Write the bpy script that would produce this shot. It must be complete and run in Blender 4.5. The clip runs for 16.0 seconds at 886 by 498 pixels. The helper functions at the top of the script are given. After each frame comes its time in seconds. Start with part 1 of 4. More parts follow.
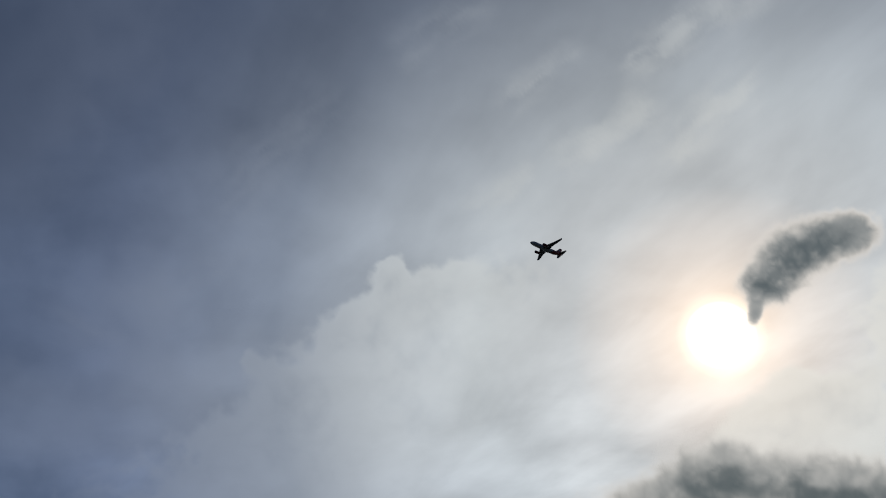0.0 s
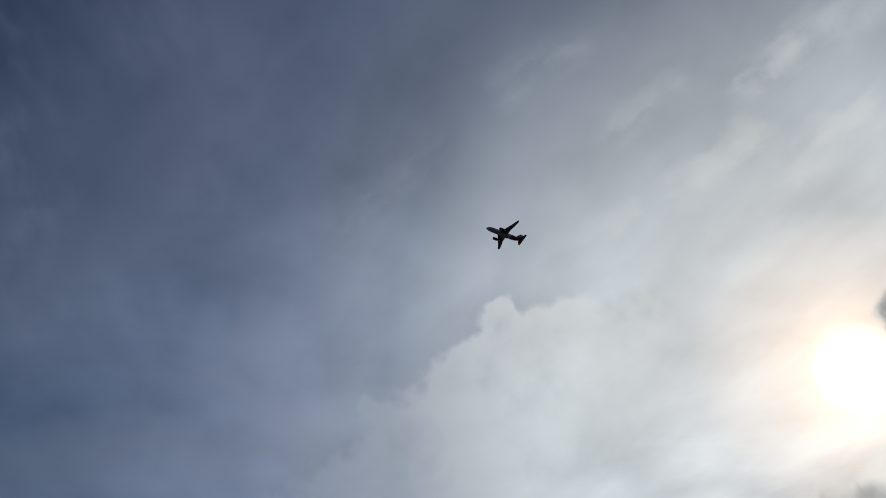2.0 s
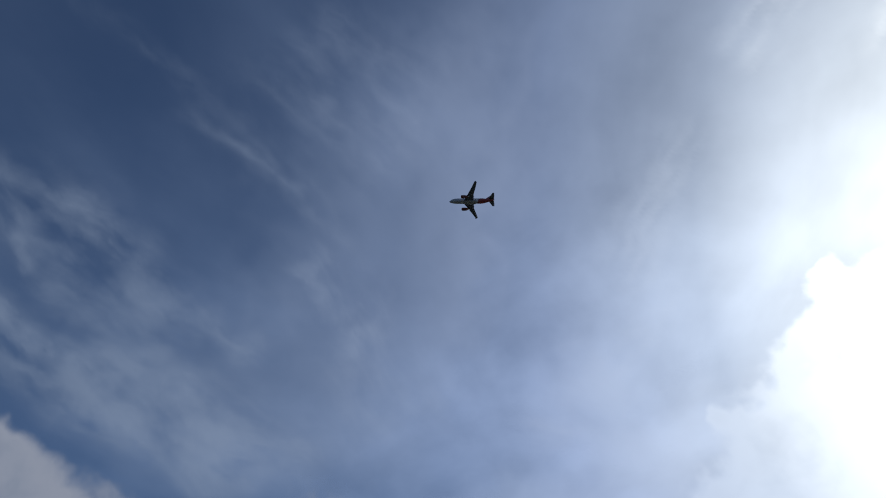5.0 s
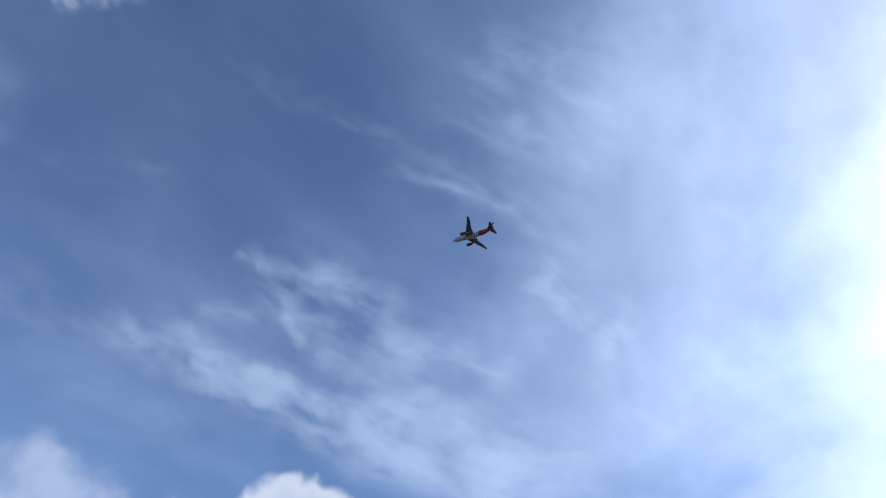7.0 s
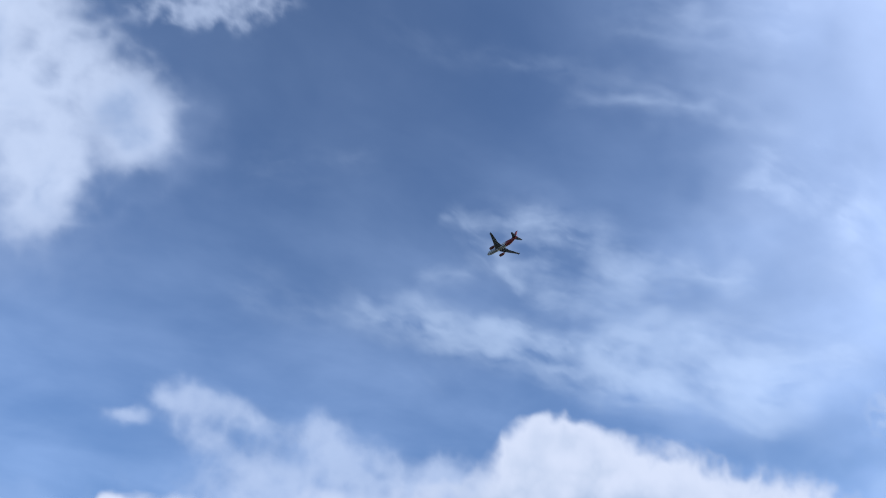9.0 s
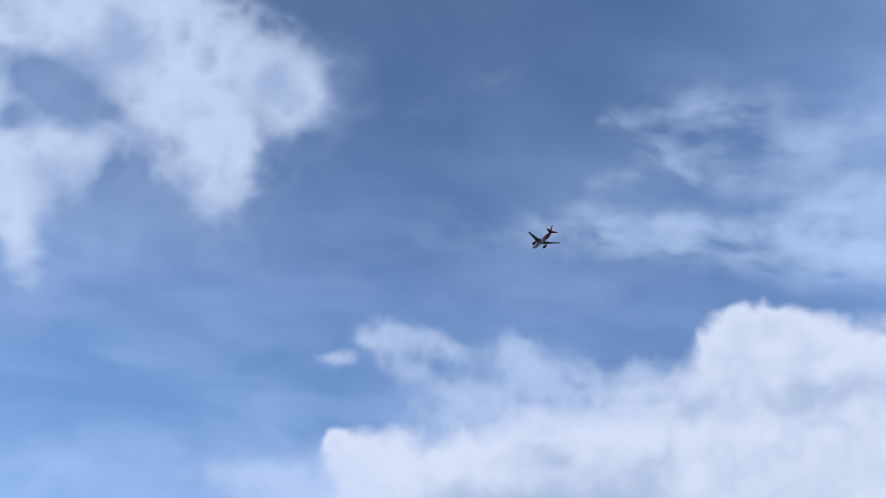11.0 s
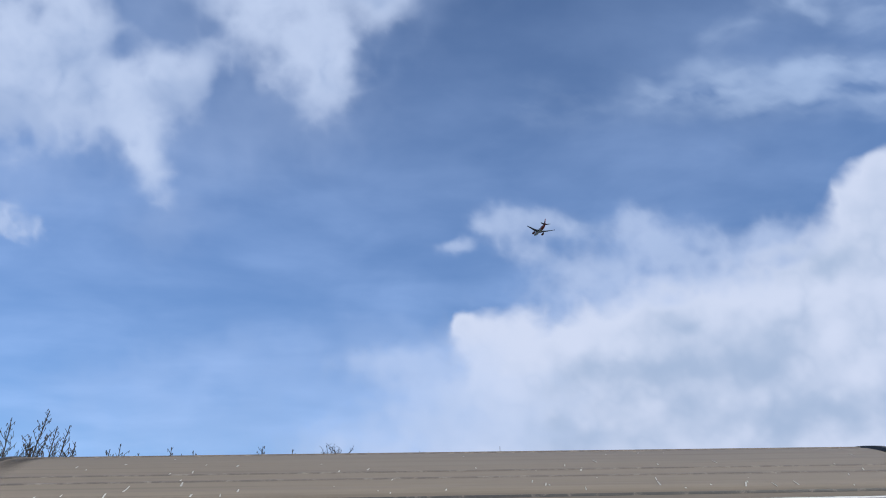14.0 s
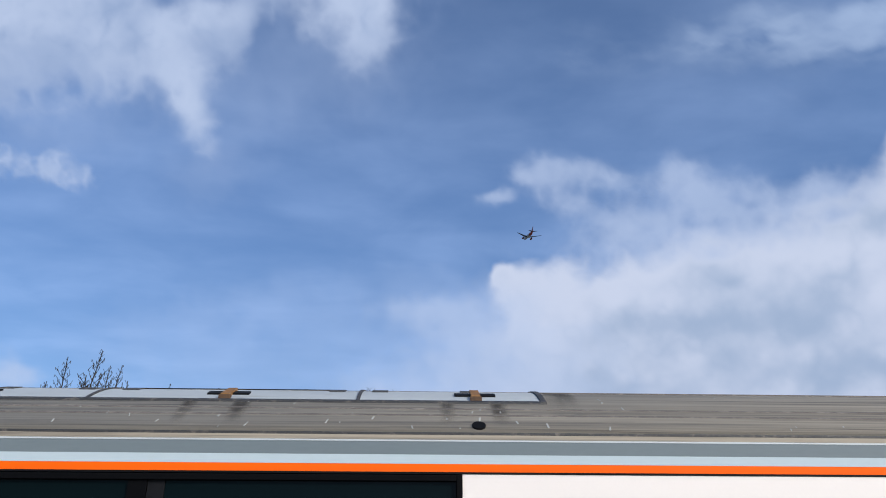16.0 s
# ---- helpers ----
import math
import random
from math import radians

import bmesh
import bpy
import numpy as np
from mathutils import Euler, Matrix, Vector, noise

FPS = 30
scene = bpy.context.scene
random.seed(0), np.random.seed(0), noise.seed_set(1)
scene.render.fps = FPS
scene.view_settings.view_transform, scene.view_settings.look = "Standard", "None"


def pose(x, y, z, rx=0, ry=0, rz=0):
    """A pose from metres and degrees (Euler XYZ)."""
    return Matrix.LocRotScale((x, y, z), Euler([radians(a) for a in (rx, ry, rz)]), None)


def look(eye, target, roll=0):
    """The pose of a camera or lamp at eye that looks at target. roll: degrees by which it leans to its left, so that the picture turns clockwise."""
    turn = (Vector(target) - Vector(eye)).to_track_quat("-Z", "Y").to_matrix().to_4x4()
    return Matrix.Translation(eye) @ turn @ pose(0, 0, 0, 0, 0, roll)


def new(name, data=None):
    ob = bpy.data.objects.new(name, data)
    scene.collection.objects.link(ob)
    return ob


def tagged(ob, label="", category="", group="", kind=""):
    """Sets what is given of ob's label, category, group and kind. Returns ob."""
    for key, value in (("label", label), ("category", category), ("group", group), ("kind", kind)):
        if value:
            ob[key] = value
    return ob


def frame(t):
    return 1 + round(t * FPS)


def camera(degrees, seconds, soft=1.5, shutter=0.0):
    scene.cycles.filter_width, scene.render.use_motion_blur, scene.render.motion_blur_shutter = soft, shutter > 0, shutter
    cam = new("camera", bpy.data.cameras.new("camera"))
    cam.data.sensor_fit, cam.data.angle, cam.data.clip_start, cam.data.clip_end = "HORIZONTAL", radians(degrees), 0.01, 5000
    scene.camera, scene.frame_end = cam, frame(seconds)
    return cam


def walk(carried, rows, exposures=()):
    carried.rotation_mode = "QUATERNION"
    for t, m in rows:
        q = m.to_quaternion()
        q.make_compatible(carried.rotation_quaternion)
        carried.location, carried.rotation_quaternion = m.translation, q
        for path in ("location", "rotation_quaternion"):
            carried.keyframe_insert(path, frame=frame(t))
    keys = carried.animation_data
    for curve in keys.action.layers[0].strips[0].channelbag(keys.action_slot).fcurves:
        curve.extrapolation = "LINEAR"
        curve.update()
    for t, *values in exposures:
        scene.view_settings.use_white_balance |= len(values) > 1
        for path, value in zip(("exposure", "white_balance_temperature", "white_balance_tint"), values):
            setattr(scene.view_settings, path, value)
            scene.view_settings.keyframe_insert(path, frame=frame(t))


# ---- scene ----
EYE = (0.0, 0.0, 1.6)
# seconds, turn to the left of north, tilt, lean, and how far the camera has risen
VIEW = (
    (0.0, -116.42, 34.04, -7.47), (0.5, -113.38, 34.88, -6.49), (1.0, -111.19, 35.91, -5.43),
    (1.5, -108.99, 37.19, -4.65), (2.0, -106.6, 38.07, -4.36), (2.5, -103.49, 38.75, -4.5),
    (3.0, -99.81, 39.35, -4.54), (5.5, -71.69, 43.99, -6.74), (6.0, -64.68, 45.09, -6.65),
    (6.5, -59.25, 45.59, -5.79), (7.0, -54.57, 45.27, -4.46), (7.5, -49.06, 44.17, -3.08),
    (8.0, -43.37, 42.98, -2.83), (8.5, -37.84, 42.02, -2.82), (9.0, -32.65, 41.58, -2.27),
    (9.5, -27.37, 41.09, -1.58), (9.7, -25.29, 40.87, -1.64), (11.8, -12.55, 32.19, -0.28),
    (12.0, -11.93, 31.5, 0.19), (12.5, -10.3, 29.93, 0.03), (13.0, -8.48, 28.67, -0.64),
    (13.5, -6.68, 27.81, -1.43), (14.0, -5.28, 27.04, -1.85), (14.5, -4.45, 26.14, -1.53),
    (15.0, -4.32, 25.11, -0.70, -0.017), (15.5, -3.72, 24.06, -0.08, -0.033), (16.0, -1.79, 23.25, 0.18, -0.060))

FLIGHT = (
    (0.0, 432.1, -311.2, 343.1, 0.0, -12.0, 97.7), (0.5, 430.6, -279.4, 349.9, 1.3, -11.4, 98.2), (1.0, 428.9, -246.9, 356.3, 2.7, -10.8, 98.6),
    (1.5, 429.0, -212.3, 365.9, 4.0, -10.2, 99.2), (2.0, 428.5, -179.6, 373.6, 5.3, -9.6, 100.1), (2.5, 428.4, -143.7, 383.8, 6.7, -9.0, 101.0),
    (3.0, 428.2, -105.8, 393.4, 8.0, -8.4, 102.0), (5.5, 361.9, 91.3, 399.8, 6.8, -7.7, 102.3), (6.0, 349.0, 130.4, 400.0, 6.4, -7.6, 102.5),
    (6.5, 336.9, 167.6, 399.7, 6.1, -7.6, 102.2), (7.0, 324.9, 203.5, 399.9, 5.7, -7.5, 102.0), (7.5, 313.8, 242.1, 399.5, 5.4, -7.4, 101.8),
    (8.0, 303.3, 277.8, 399.9, 5.0, -7.3, 101.6), (8.5, 292.8, 314.1, 399.9, 4.7, -7.2, 101.4), (9.0, 281.6, 351.7, 399.1, 4.3, -7.1, 101.3),
    (9.5, 270.5, 387.7, 399.1, 4.0, -7.0, 101.2), (9.7, 266.1, 402.8, 400.6, 3.9, -6.9, 101.2), (11.8, 224.4, 568.1, 405.3, 2.5, -6.5, 101.4),
    (12.0, 221.4, 583.4, 405.6, 2.4, -6.5, 101.4), (12.5, 210.9, 622.4, 407.3, 2.1, -6.4, 101.5), (13.0, 200.2, 662.2, 407.8, 1.8, -6.3, 101.7),
    (13.5, 190.6, 702.1, 407.5, 1.5, -6.2, 101.9), (14.0, 182.0, 741.4, 407.3, 1.2, -6.1, 102.2), (14.5, 172.2, 781.1, 407.4, 0.9, -6.0, 102.4),
    (15.0, 164.2, 820.1, 407.8, 0.6, -5.9, 102.8), (15.5, 153.7, 859.8, 407.8, 0.3, -5.8, 103.1), (16.0, 142.7, 898.9, 409.1, 0.0, -5.7, 103.5))


def view(turn, tilt, lean, rise=0.0):
    a, b = radians(turn), radians(tilt)
    ahead = Vector((-math.sin(a) * math.cos(b), math.cos(a) * math.cos(b), math.sin(b)))
    eye = Vector(EYE) + Vector((0, 0, rise))
    return look(eye, eye + ahead, lean)


cam = camera(62, 16.0, soft=1.0)
walk(cam, [(t, view(*angles)) for t, *angles in VIEW],
     exposures=[(0.0, -2.82), (2.0, -2.65), (3.2, -2.25), (4.3, -1.95), (5.3, -1.25), (6.0, -0.6), (7.0, -0.2), (9.0, -0.07), (12.0, -0.15), (14.0, -0.2), (16.0, -0.3)])

# ---- sky and sun ----
SUN_AZ, SUN_EL = 137.7, 23.2          # clockwise from north, above the horizon
SUN_DIR = Vector((math.sin(radians(SUN_AZ)) * math.cos(radians(SUN_EL)), math.cos(radians(SUN_AZ)) * math.cos(radians(SUN_EL)), math.sin(radians(SUN_EL))))


class Nodes:
    """Short hand for node trees."""

    def __init__(self, tree):
        self.tree = tree
        tree.nodes.clear()

    def add(self, kind):
        return self.tree.nodes.new(kind)

    def plug(self, socket, value):
        if isinstance(value, bpy.types.NodeSocket):
            self.tree.links.new(value, socket)
        else:
            socket.default_value = value

    def math(self, op, a, b=0.0, clamp=False):
        node = self.add("ShaderNodeMath")
        node.operation, node.use_clamp = op, clamp
        self.plug(node.inputs[0], a)
        self.plug(node.inputs[1], b)
        return node.outputs[0]

    def vec(self, op, a, b=(0, 0, 0)):
        node = self.add("ShaderNodeVectorMath")
        node.operation = op
        self.plug(node.inputs[0], a)
        self.plug(node.inputs[1], b)
        return node.outputs["Value"] if op in ("DOT_PRODUCT", "LENGTH") else node.outputs[0]

    def noise(self, where, scale, detail=4.0, rough=0.55, warp=0.0):
        node = self.add("ShaderNodeTexNoise")
        self.plug(node.inputs["Vector"], where)
        for key, value in (("Scale", scale), ("Detail", detail), ("Roughness", rough), ("Distortion", warp)):
            self.plug(node.inputs[key], value)
        return node.outputs["Fac"]

    def span(self, value, lo, hi, to_lo=0.0, to_hi=1.0, smooth=True):
        node = self.add("ShaderNodeMapRange")
        node.interpolation_type = "SMOOTHSTEP" if smooth else "LINEAR"
        for k, v in enumerate((value, lo, hi, to_lo, to_hi)):
            self.plug(node.inputs[k], v)
        return node.outputs[0]

    def ramp(self, value, stops, mode="LINEAR"):
        node = self.add("ShaderNodeValToRGB")
        node.color_ramp.interpolation = mode
        el = node.color_ramp.elements
        while len(el) < len(stops):
            el.new(0.5)
        for e, (at, colour) in zip(el, stops):
            e.position, e.color = at, (*colour, 1)
        self.plug(node.inputs[0], value)
        return node.outputs[0]

    def mix(self, fac, a, b, mode="MIX"):
        node = self.add("ShaderNodeMix")
        node.data_type, node.blend_type = "RGBA", mode
        self.plug(node.inputs[0], fac)
        for socket, value in ((node.inputs[6], a), (node.inputs[7], b)):
            self.plug(socket, value if isinstance(value, bpy.types.NodeSocket) else (*value, 1))
        return node.outputs[2]

    def mapped(self, where, scale=(1, 1, 1), turn=(0, 0, 0), shift=(0, 0, 0)):
        node = self.add("ShaderNodeMapping")
        self.plug(node.inputs[0], where)
        node.inputs[1].default_value, node.inputs[2].default_value, node.inputs[3].default_value = shift, turn, scale
        return node.outputs[0]


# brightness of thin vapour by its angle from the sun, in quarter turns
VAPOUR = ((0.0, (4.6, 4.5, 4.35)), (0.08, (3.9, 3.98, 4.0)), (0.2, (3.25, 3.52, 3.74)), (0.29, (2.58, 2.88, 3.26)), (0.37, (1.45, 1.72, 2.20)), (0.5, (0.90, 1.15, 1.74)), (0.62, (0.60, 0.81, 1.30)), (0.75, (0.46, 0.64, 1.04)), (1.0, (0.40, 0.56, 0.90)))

world = bpy.data.worlds.new("sky")
scene.world = world
world.use_nodes = True
n = Nodes(world.node_tree)
where = n.add("ShaderNodeTexCoord").outputs["Generated"]
air = n.add("ShaderNodeTexSky")
air.sky_type, air.sun_disc, air.sun_elevation, air.sun_rotation = "NISHITA", False, radians(SUN_EL), radians(SUN_AZ)
air.air_density, air.dust_density, air.ozone_density = 1.0, 0.6, 2.0
clear = n.vec("MULTIPLY", air.outputs[0], (0.113, 0.141, 0.184))
angle = n.math("DIVIDE", n.math("ARCCOSINE", n.vec("DOT_PRODUCT", where, SUN_DIR)), math.pi / 2)
# a flat sheet of high cloud, seen in perspective
parts = n.add("ShaderNodeSeparateXYZ")
n.plug(parts.inputs[0], where)
clear = n.vec("SCALE", clear)
n.plug(clear.node.inputs["Scale"], n.math("MULTIPLY", n.span(parts.outputs[2], 0.45, 0.85, 1.05, 0.88, False), n.math("MULTIPLY", n.span(parts.outputs[2], 0.1, 0.5, 0.80, 1.0, False), n.span(angle, 1.15, 1.45, 1.0, 0.88, False))))
level = n.math("MAXIMUM", n.math("ADD", parts.outputs[2], 0.12), 0.06)
flat = n.add("ShaderNodeCombineXYZ")
n.plug(flat.inputs[0], n.math("DIVIDE", parts.outputs[0], level))
n.plug(flat.inputs[1], n.math("DIVIDE", parts.outputs[1], level))
sheet = flat.outputs[0]
streak = n.noise(n.mapped(sheet, (1.0, 2.1, 1), (0, 0, radians(-38))), 2.0, 5, 0.5, 0.25)
billow = n.noise(sheet, 2.6, 5, 0.5, 0.3)
broad = n.noise(sheet, 0.9, 3, 0.5)
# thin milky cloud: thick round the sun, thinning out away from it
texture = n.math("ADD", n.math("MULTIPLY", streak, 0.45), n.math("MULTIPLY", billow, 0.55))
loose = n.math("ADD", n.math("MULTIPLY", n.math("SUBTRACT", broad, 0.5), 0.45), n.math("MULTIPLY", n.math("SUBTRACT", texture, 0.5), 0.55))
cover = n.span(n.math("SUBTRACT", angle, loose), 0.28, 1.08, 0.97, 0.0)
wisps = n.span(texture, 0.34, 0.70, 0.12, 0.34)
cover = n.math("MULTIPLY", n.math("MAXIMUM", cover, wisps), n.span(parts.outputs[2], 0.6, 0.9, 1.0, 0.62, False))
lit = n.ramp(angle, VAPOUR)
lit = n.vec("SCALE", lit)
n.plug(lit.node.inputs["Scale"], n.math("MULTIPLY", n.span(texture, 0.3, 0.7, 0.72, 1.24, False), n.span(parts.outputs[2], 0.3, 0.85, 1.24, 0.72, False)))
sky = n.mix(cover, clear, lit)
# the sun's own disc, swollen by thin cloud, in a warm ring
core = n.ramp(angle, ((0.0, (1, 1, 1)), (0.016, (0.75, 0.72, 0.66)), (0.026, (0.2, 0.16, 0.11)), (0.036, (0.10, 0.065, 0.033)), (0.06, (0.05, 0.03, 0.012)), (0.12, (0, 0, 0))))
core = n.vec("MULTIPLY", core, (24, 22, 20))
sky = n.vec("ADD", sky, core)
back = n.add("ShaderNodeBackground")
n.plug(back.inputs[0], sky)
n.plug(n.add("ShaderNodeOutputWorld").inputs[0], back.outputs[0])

sun = new("sun", bpy.data.lights.new("sun", "SUN"))
sun.data.energy, sun.data.angle, sun.data.color = 2.6, radians(3.0), (1.0, 0.95, 0.87)
sun.matrix_world = look(SUN_DIR * 60, (0, 0, 0))


# ---- materials ----
def material(name):
    m = bpy.data.materials.new(name)
    m.use_nodes = True
    return m, Nodes(m.node_tree)


def surface(name, colour, rough=0.5, metal=0.0, vary=0.12, scale=3.0, dirt=None, dirt_amount=0.0, stretch=(1, 1, 1), bump=0.0, grain=60.0, top=None, gloss=0.5, grime=None):
    """Painted or worn surface: two scales of variation, stains of their own colour, fine relief."""
    m, n = material(name)
    where = n.mapped(n.add("ShaderNodeTexCoord").outputs["Object"], stretch)
    big, fine = n.noise(where, scale, 5, 0.6), n.noise(where, grain, 3, 0.6)
    tone = n.math("ADD", n.span(big, 0.25, 0.75, 1 - vary, 1 + vary, False), n.span(fine, 0.3, 0.7, -vary * 0.4, vary * 0.4, False))
    c = n.vec("SCALE", (*colour,))
    n.plug(c.node.inputs["Scale"], tone)
    if dirt:
        c = n.mix(n.span(n.noise(where, scale * 2.3, 8, 0.65, 0.4), 0.62 - dirt_amount * 0.4, 0.82 - dirt_amount * 0.3), c, dirt)
    if top:
        # grime lies on the upper part, with a ragged lower edge
        height = n.add("ShaderNodeSeparateXYZ")
        n.plug(height.inputs[0], n.add("ShaderNodeTexCoord").outputs["Object"])
        edge = n.math("ADD", height.outputs[2], n.math("MULTIPLY", n.math("SUBTRACT", n.noise(n.mapped(n.add("ShaderNodeTexCoord").outputs["Object"], (1.6, 1, 1.6), (0, radians(35), 0)), 3.4, 8, 0.72), 0.5), 0.8))
        c = n.mix(n.span(edge, top[0] - 0.02, top[0] + 0.03), c, n.mix(n.noise(where, 5.0, 6, 0.7), top[1], [k * 0.55 for k in top[1]]))
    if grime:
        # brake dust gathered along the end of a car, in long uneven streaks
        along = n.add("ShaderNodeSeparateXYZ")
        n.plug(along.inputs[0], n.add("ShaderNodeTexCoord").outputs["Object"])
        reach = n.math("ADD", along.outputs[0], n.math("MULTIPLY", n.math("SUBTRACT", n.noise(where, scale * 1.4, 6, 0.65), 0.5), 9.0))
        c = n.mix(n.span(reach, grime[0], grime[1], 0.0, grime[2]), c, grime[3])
    shader = n.add("ShaderNodeBsdfPrincipled")
    n.plug(shader.inputs["Base Color"], c)
    n.plug(shader.inputs["Roughness"], n.span(big, 0.3, 0.7, rough * 0.85, min(1, rough * 1.15), False))
    n.plug(shader.inputs["Metallic"], metal)
    n.plug(shader.inputs["Specular IOR Level"], gloss)
    if bump:
        b = n.add("ShaderNodeBump")
        b.inputs["Strength"].default_value, b.inputs["Distance"].default_value = bump, 0.01
        n.plug(b.inputs["Height"], fine)
        n.plug(shader.inputs["Normal"], b.outputs[0])
    n.plug(n.add("ShaderNodeOutputMaterial").inputs[0], shader.outputs[0])
    return m


def cloud_material(name, light, shade, edge, thick, grain, fray_amount=0.35, opacity=1.0, near_sun=False, mottle=0.5, rim=None):
    """Vapour: its thickness, frayed by noise, hides the sky behind. It glows by itself: sunlight and the grey shade of
    deep parts are put into the emission colour. near_sun: colours are shares of the thin vapour's brightness, which
    rises towards the sun. rim: colour of the thin lit edge."""
    m, n = material(name)
    where = n.add("ShaderNodeTexCoord").outputs["Object"]
    reader, deep, held = (n.add("ShaderNodeAttribute") for _ in range(3))
    reader.attribute_name, deep.attribute_name, held.attribute_name = "thickness", "depth", "cover"
    d = reader.outputs["Fac"]
    fray = n.noise(where, 1 / grain, 5, 0.45, 0.3)
    puffs = n.noise(where, 0.4 / grain, 3, 0.45, 0.5)
    frayed = n.math("ADD", d, n.math("MULTIPLY", n.math("SUBTRACT", fray, 0.5), fray_amount))
    alpha = n.math("MULTIPLY", n.span(frayed, edge, thick), n.math("MULTIPLY", held.outputs["Fac"], opacity))
    tone = n.math("ADD", deep.outputs["Fac"], n.math("ADD", n.math("MULTIPLY", n.math("SUBTRACT", puffs, 0.5), mottle * 1.6), n.math("MULTIPLY", n.math("SUBTRACT", fray, 0.5), mottle * 0.5)))
    c = n.mix(n.span(tone, 0.0, 1.0), light, shade)
    if rim:
        c = n.mix(n.span(frayed, edge + 0.05, thick + 0.3, 1.0, 0.0), c, rim)
    if near_sun:
        place = n.vec("NORMALIZE", n.add("ShaderNodeNewGeometry").outputs["Position"])
        off_sun = n.math("DIVIDE", n.math("ARCCOSINE", n.vec("DOT_PRODUCT", place, SUN_DIR)), math.pi / 2)
        c = n.vec("MULTIPLY", c, n.ramp(off_sun, VAPOUR))
    glow = n.add("ShaderNodeEmission")
    n.plug(glow.inputs[0], c)
    clear = n.add("ShaderNodeBsdfTransparent")
    blend = n.add("ShaderNodeMixShader")
    n.plug(blend.inputs[0], alpha)
    n.plug(blend.inputs[1], clear.outputs[0])
    n.plug(blend.inputs[2], glow.outputs[0])
    n.plug(n.add("ShaderNodeOutputMaterial").inputs[0], blend.outputs[0])
    return m


# ---- building helpers ----
def mesh_object(name, bm, mat, smooth=False):
    me = bpy.data.meshes.new(name)
    bmesh.ops.recalc_face_normals(bm, faces=bm.faces)
    bm.to_mesh(me)
    bm.free()
    for poly in me.polygons:
        poly.use_smooth = smooth
    me.materials.append(mat)
    return new(name, me)


def part(name, bm, mat, parent, label="", smooth=False):
    ob = mesh_object(name, bm, mat, smooth)
    ob.parent = parent
    return tagged(ob, label=label)


def thing(name, label, category, group="", kind=""):
    return tagged(new(name), label, category, group, kind)


def box(x0, x1, y0, y1, z0, z1, bevel=0.0):
    bm = bmesh.new()
    bmesh.ops.create_cube(bm, size=1, matrix=Matrix.Translation(((x0 + x1) / 2, (y0 + y1) / 2, (z0 + z1) / 2)) @ Matrix.Diagonal((x1 - x0, y1 - y0, z1 - z0, 1)))
    if bevel:
        bmesh.ops.bevel(bm, geom=bm.edges[:], offset=bevel, segments=2, affect="EDGES", profile=0.7)
    return bm


def loft(rings, closed=True, caps=True):
    """Skin over rings of equally many points."""
    bm = bmesh.new()
    vs = [[bm.verts.new(p) for p in ring] for ring in rings]
    k = len(rings[0])
    for a, b in zip(vs, vs[1:]):
        for i in range(k if closed else k - 1):
            bm.faces.new((a[i], a[(i + 1) % k], b[(i + 1) % k], b[i]))
    if caps:
        bm.faces.new(vs[0])
        bm.faces.new(vs[-1][::-1])
    return bm


def lattice_noise(u, v, seed, octaves=5, rough=0.55):
    """Fractal value noise, about 0 to 1."""
    rng = np.random.RandomState(seed)
    total, amount, norm = np.zeros_like(u), 1.0, 0.0
    for _ in range(octaves):
        grid = rng.rand(64, 64)
        iu, iv = np.floor(u).astype(int), np.floor(v).astype(int)
        fu, fv = u - iu, v - iv
        fu, fv = fu * fu * (3 - 2 * fu), fv * fv * (3 - 2 * fv)
        g = lambda a, b: grid[(iu + a) % 64, (iv + b) % 64]
        total += amount * ((g(0, 0) * (1 - fu) + g(1, 0) * fu) * (1 - fv) + (g(0, 1) * (1 - fu) + g(1, 1) * fu) * fv)
        norm += amount
        amount, u, v = amount * rough, u * 2.03 + 7.1, v * 2.03 + 3.7
    return total / norm


# ---- clouds ----
REACH = 1304.8                         # a cloud is drawn on a sheet this far off, in steps, right of and below the sheet's corner
CENTRE = (784.0, 441.0)


def cloud_sheet(name, label, aim, u, v, thick, depth, mat, far, relief, cover=1.0):
    """Links a sheet of vapour square to the direction aim (turn, tilt, lean); only where there is vapour."""
    nu, nv = u.shape
    verts = np.stack([u - CENTRE[0], CENTRE[1] - v, np.clip(thick, 0, 1) * relief], -1).reshape(-1, 3)
    index = np.arange(nu * nv).reshape(nu, nv)
    quads = np.stack([index[:-1, :-1], index[:-1, 1:], index[1:, 1:], index[1:, :-1]], -1).reshape(-1, 4)
    quads = quads[(thick.reshape(-1)[quads] > 0.012).any(1)]
    used, back = np.unique(quads, return_inverse=True)
    me = bpy.data.meshes.new(name)
    me.from_pydata(verts[used].tolist(), [], back.reshape(quads.shape).tolist())
    for key, values in (("thickness", thick), ("depth", depth), ("cover", cover + 0 * thick)):
        me.attributes.new(key, "FLOAT", "POINT").data.foreach_set("value", values.reshape(-1)[used].astype(np.float32))
    me.polygons.foreach_set("use_smooth", [True] * len(me.polygons))
    me.materials.append(mat)
    ob = tagged(new(name, me), label, "cloud", kind="stuff")
    ob.matrix_world = view(*aim) @ Matrix.Diagonal((2 * far, 2 * far, 2 * far, 1)) @ Matrix.Translation((0, 0, -REACH))
    return ob


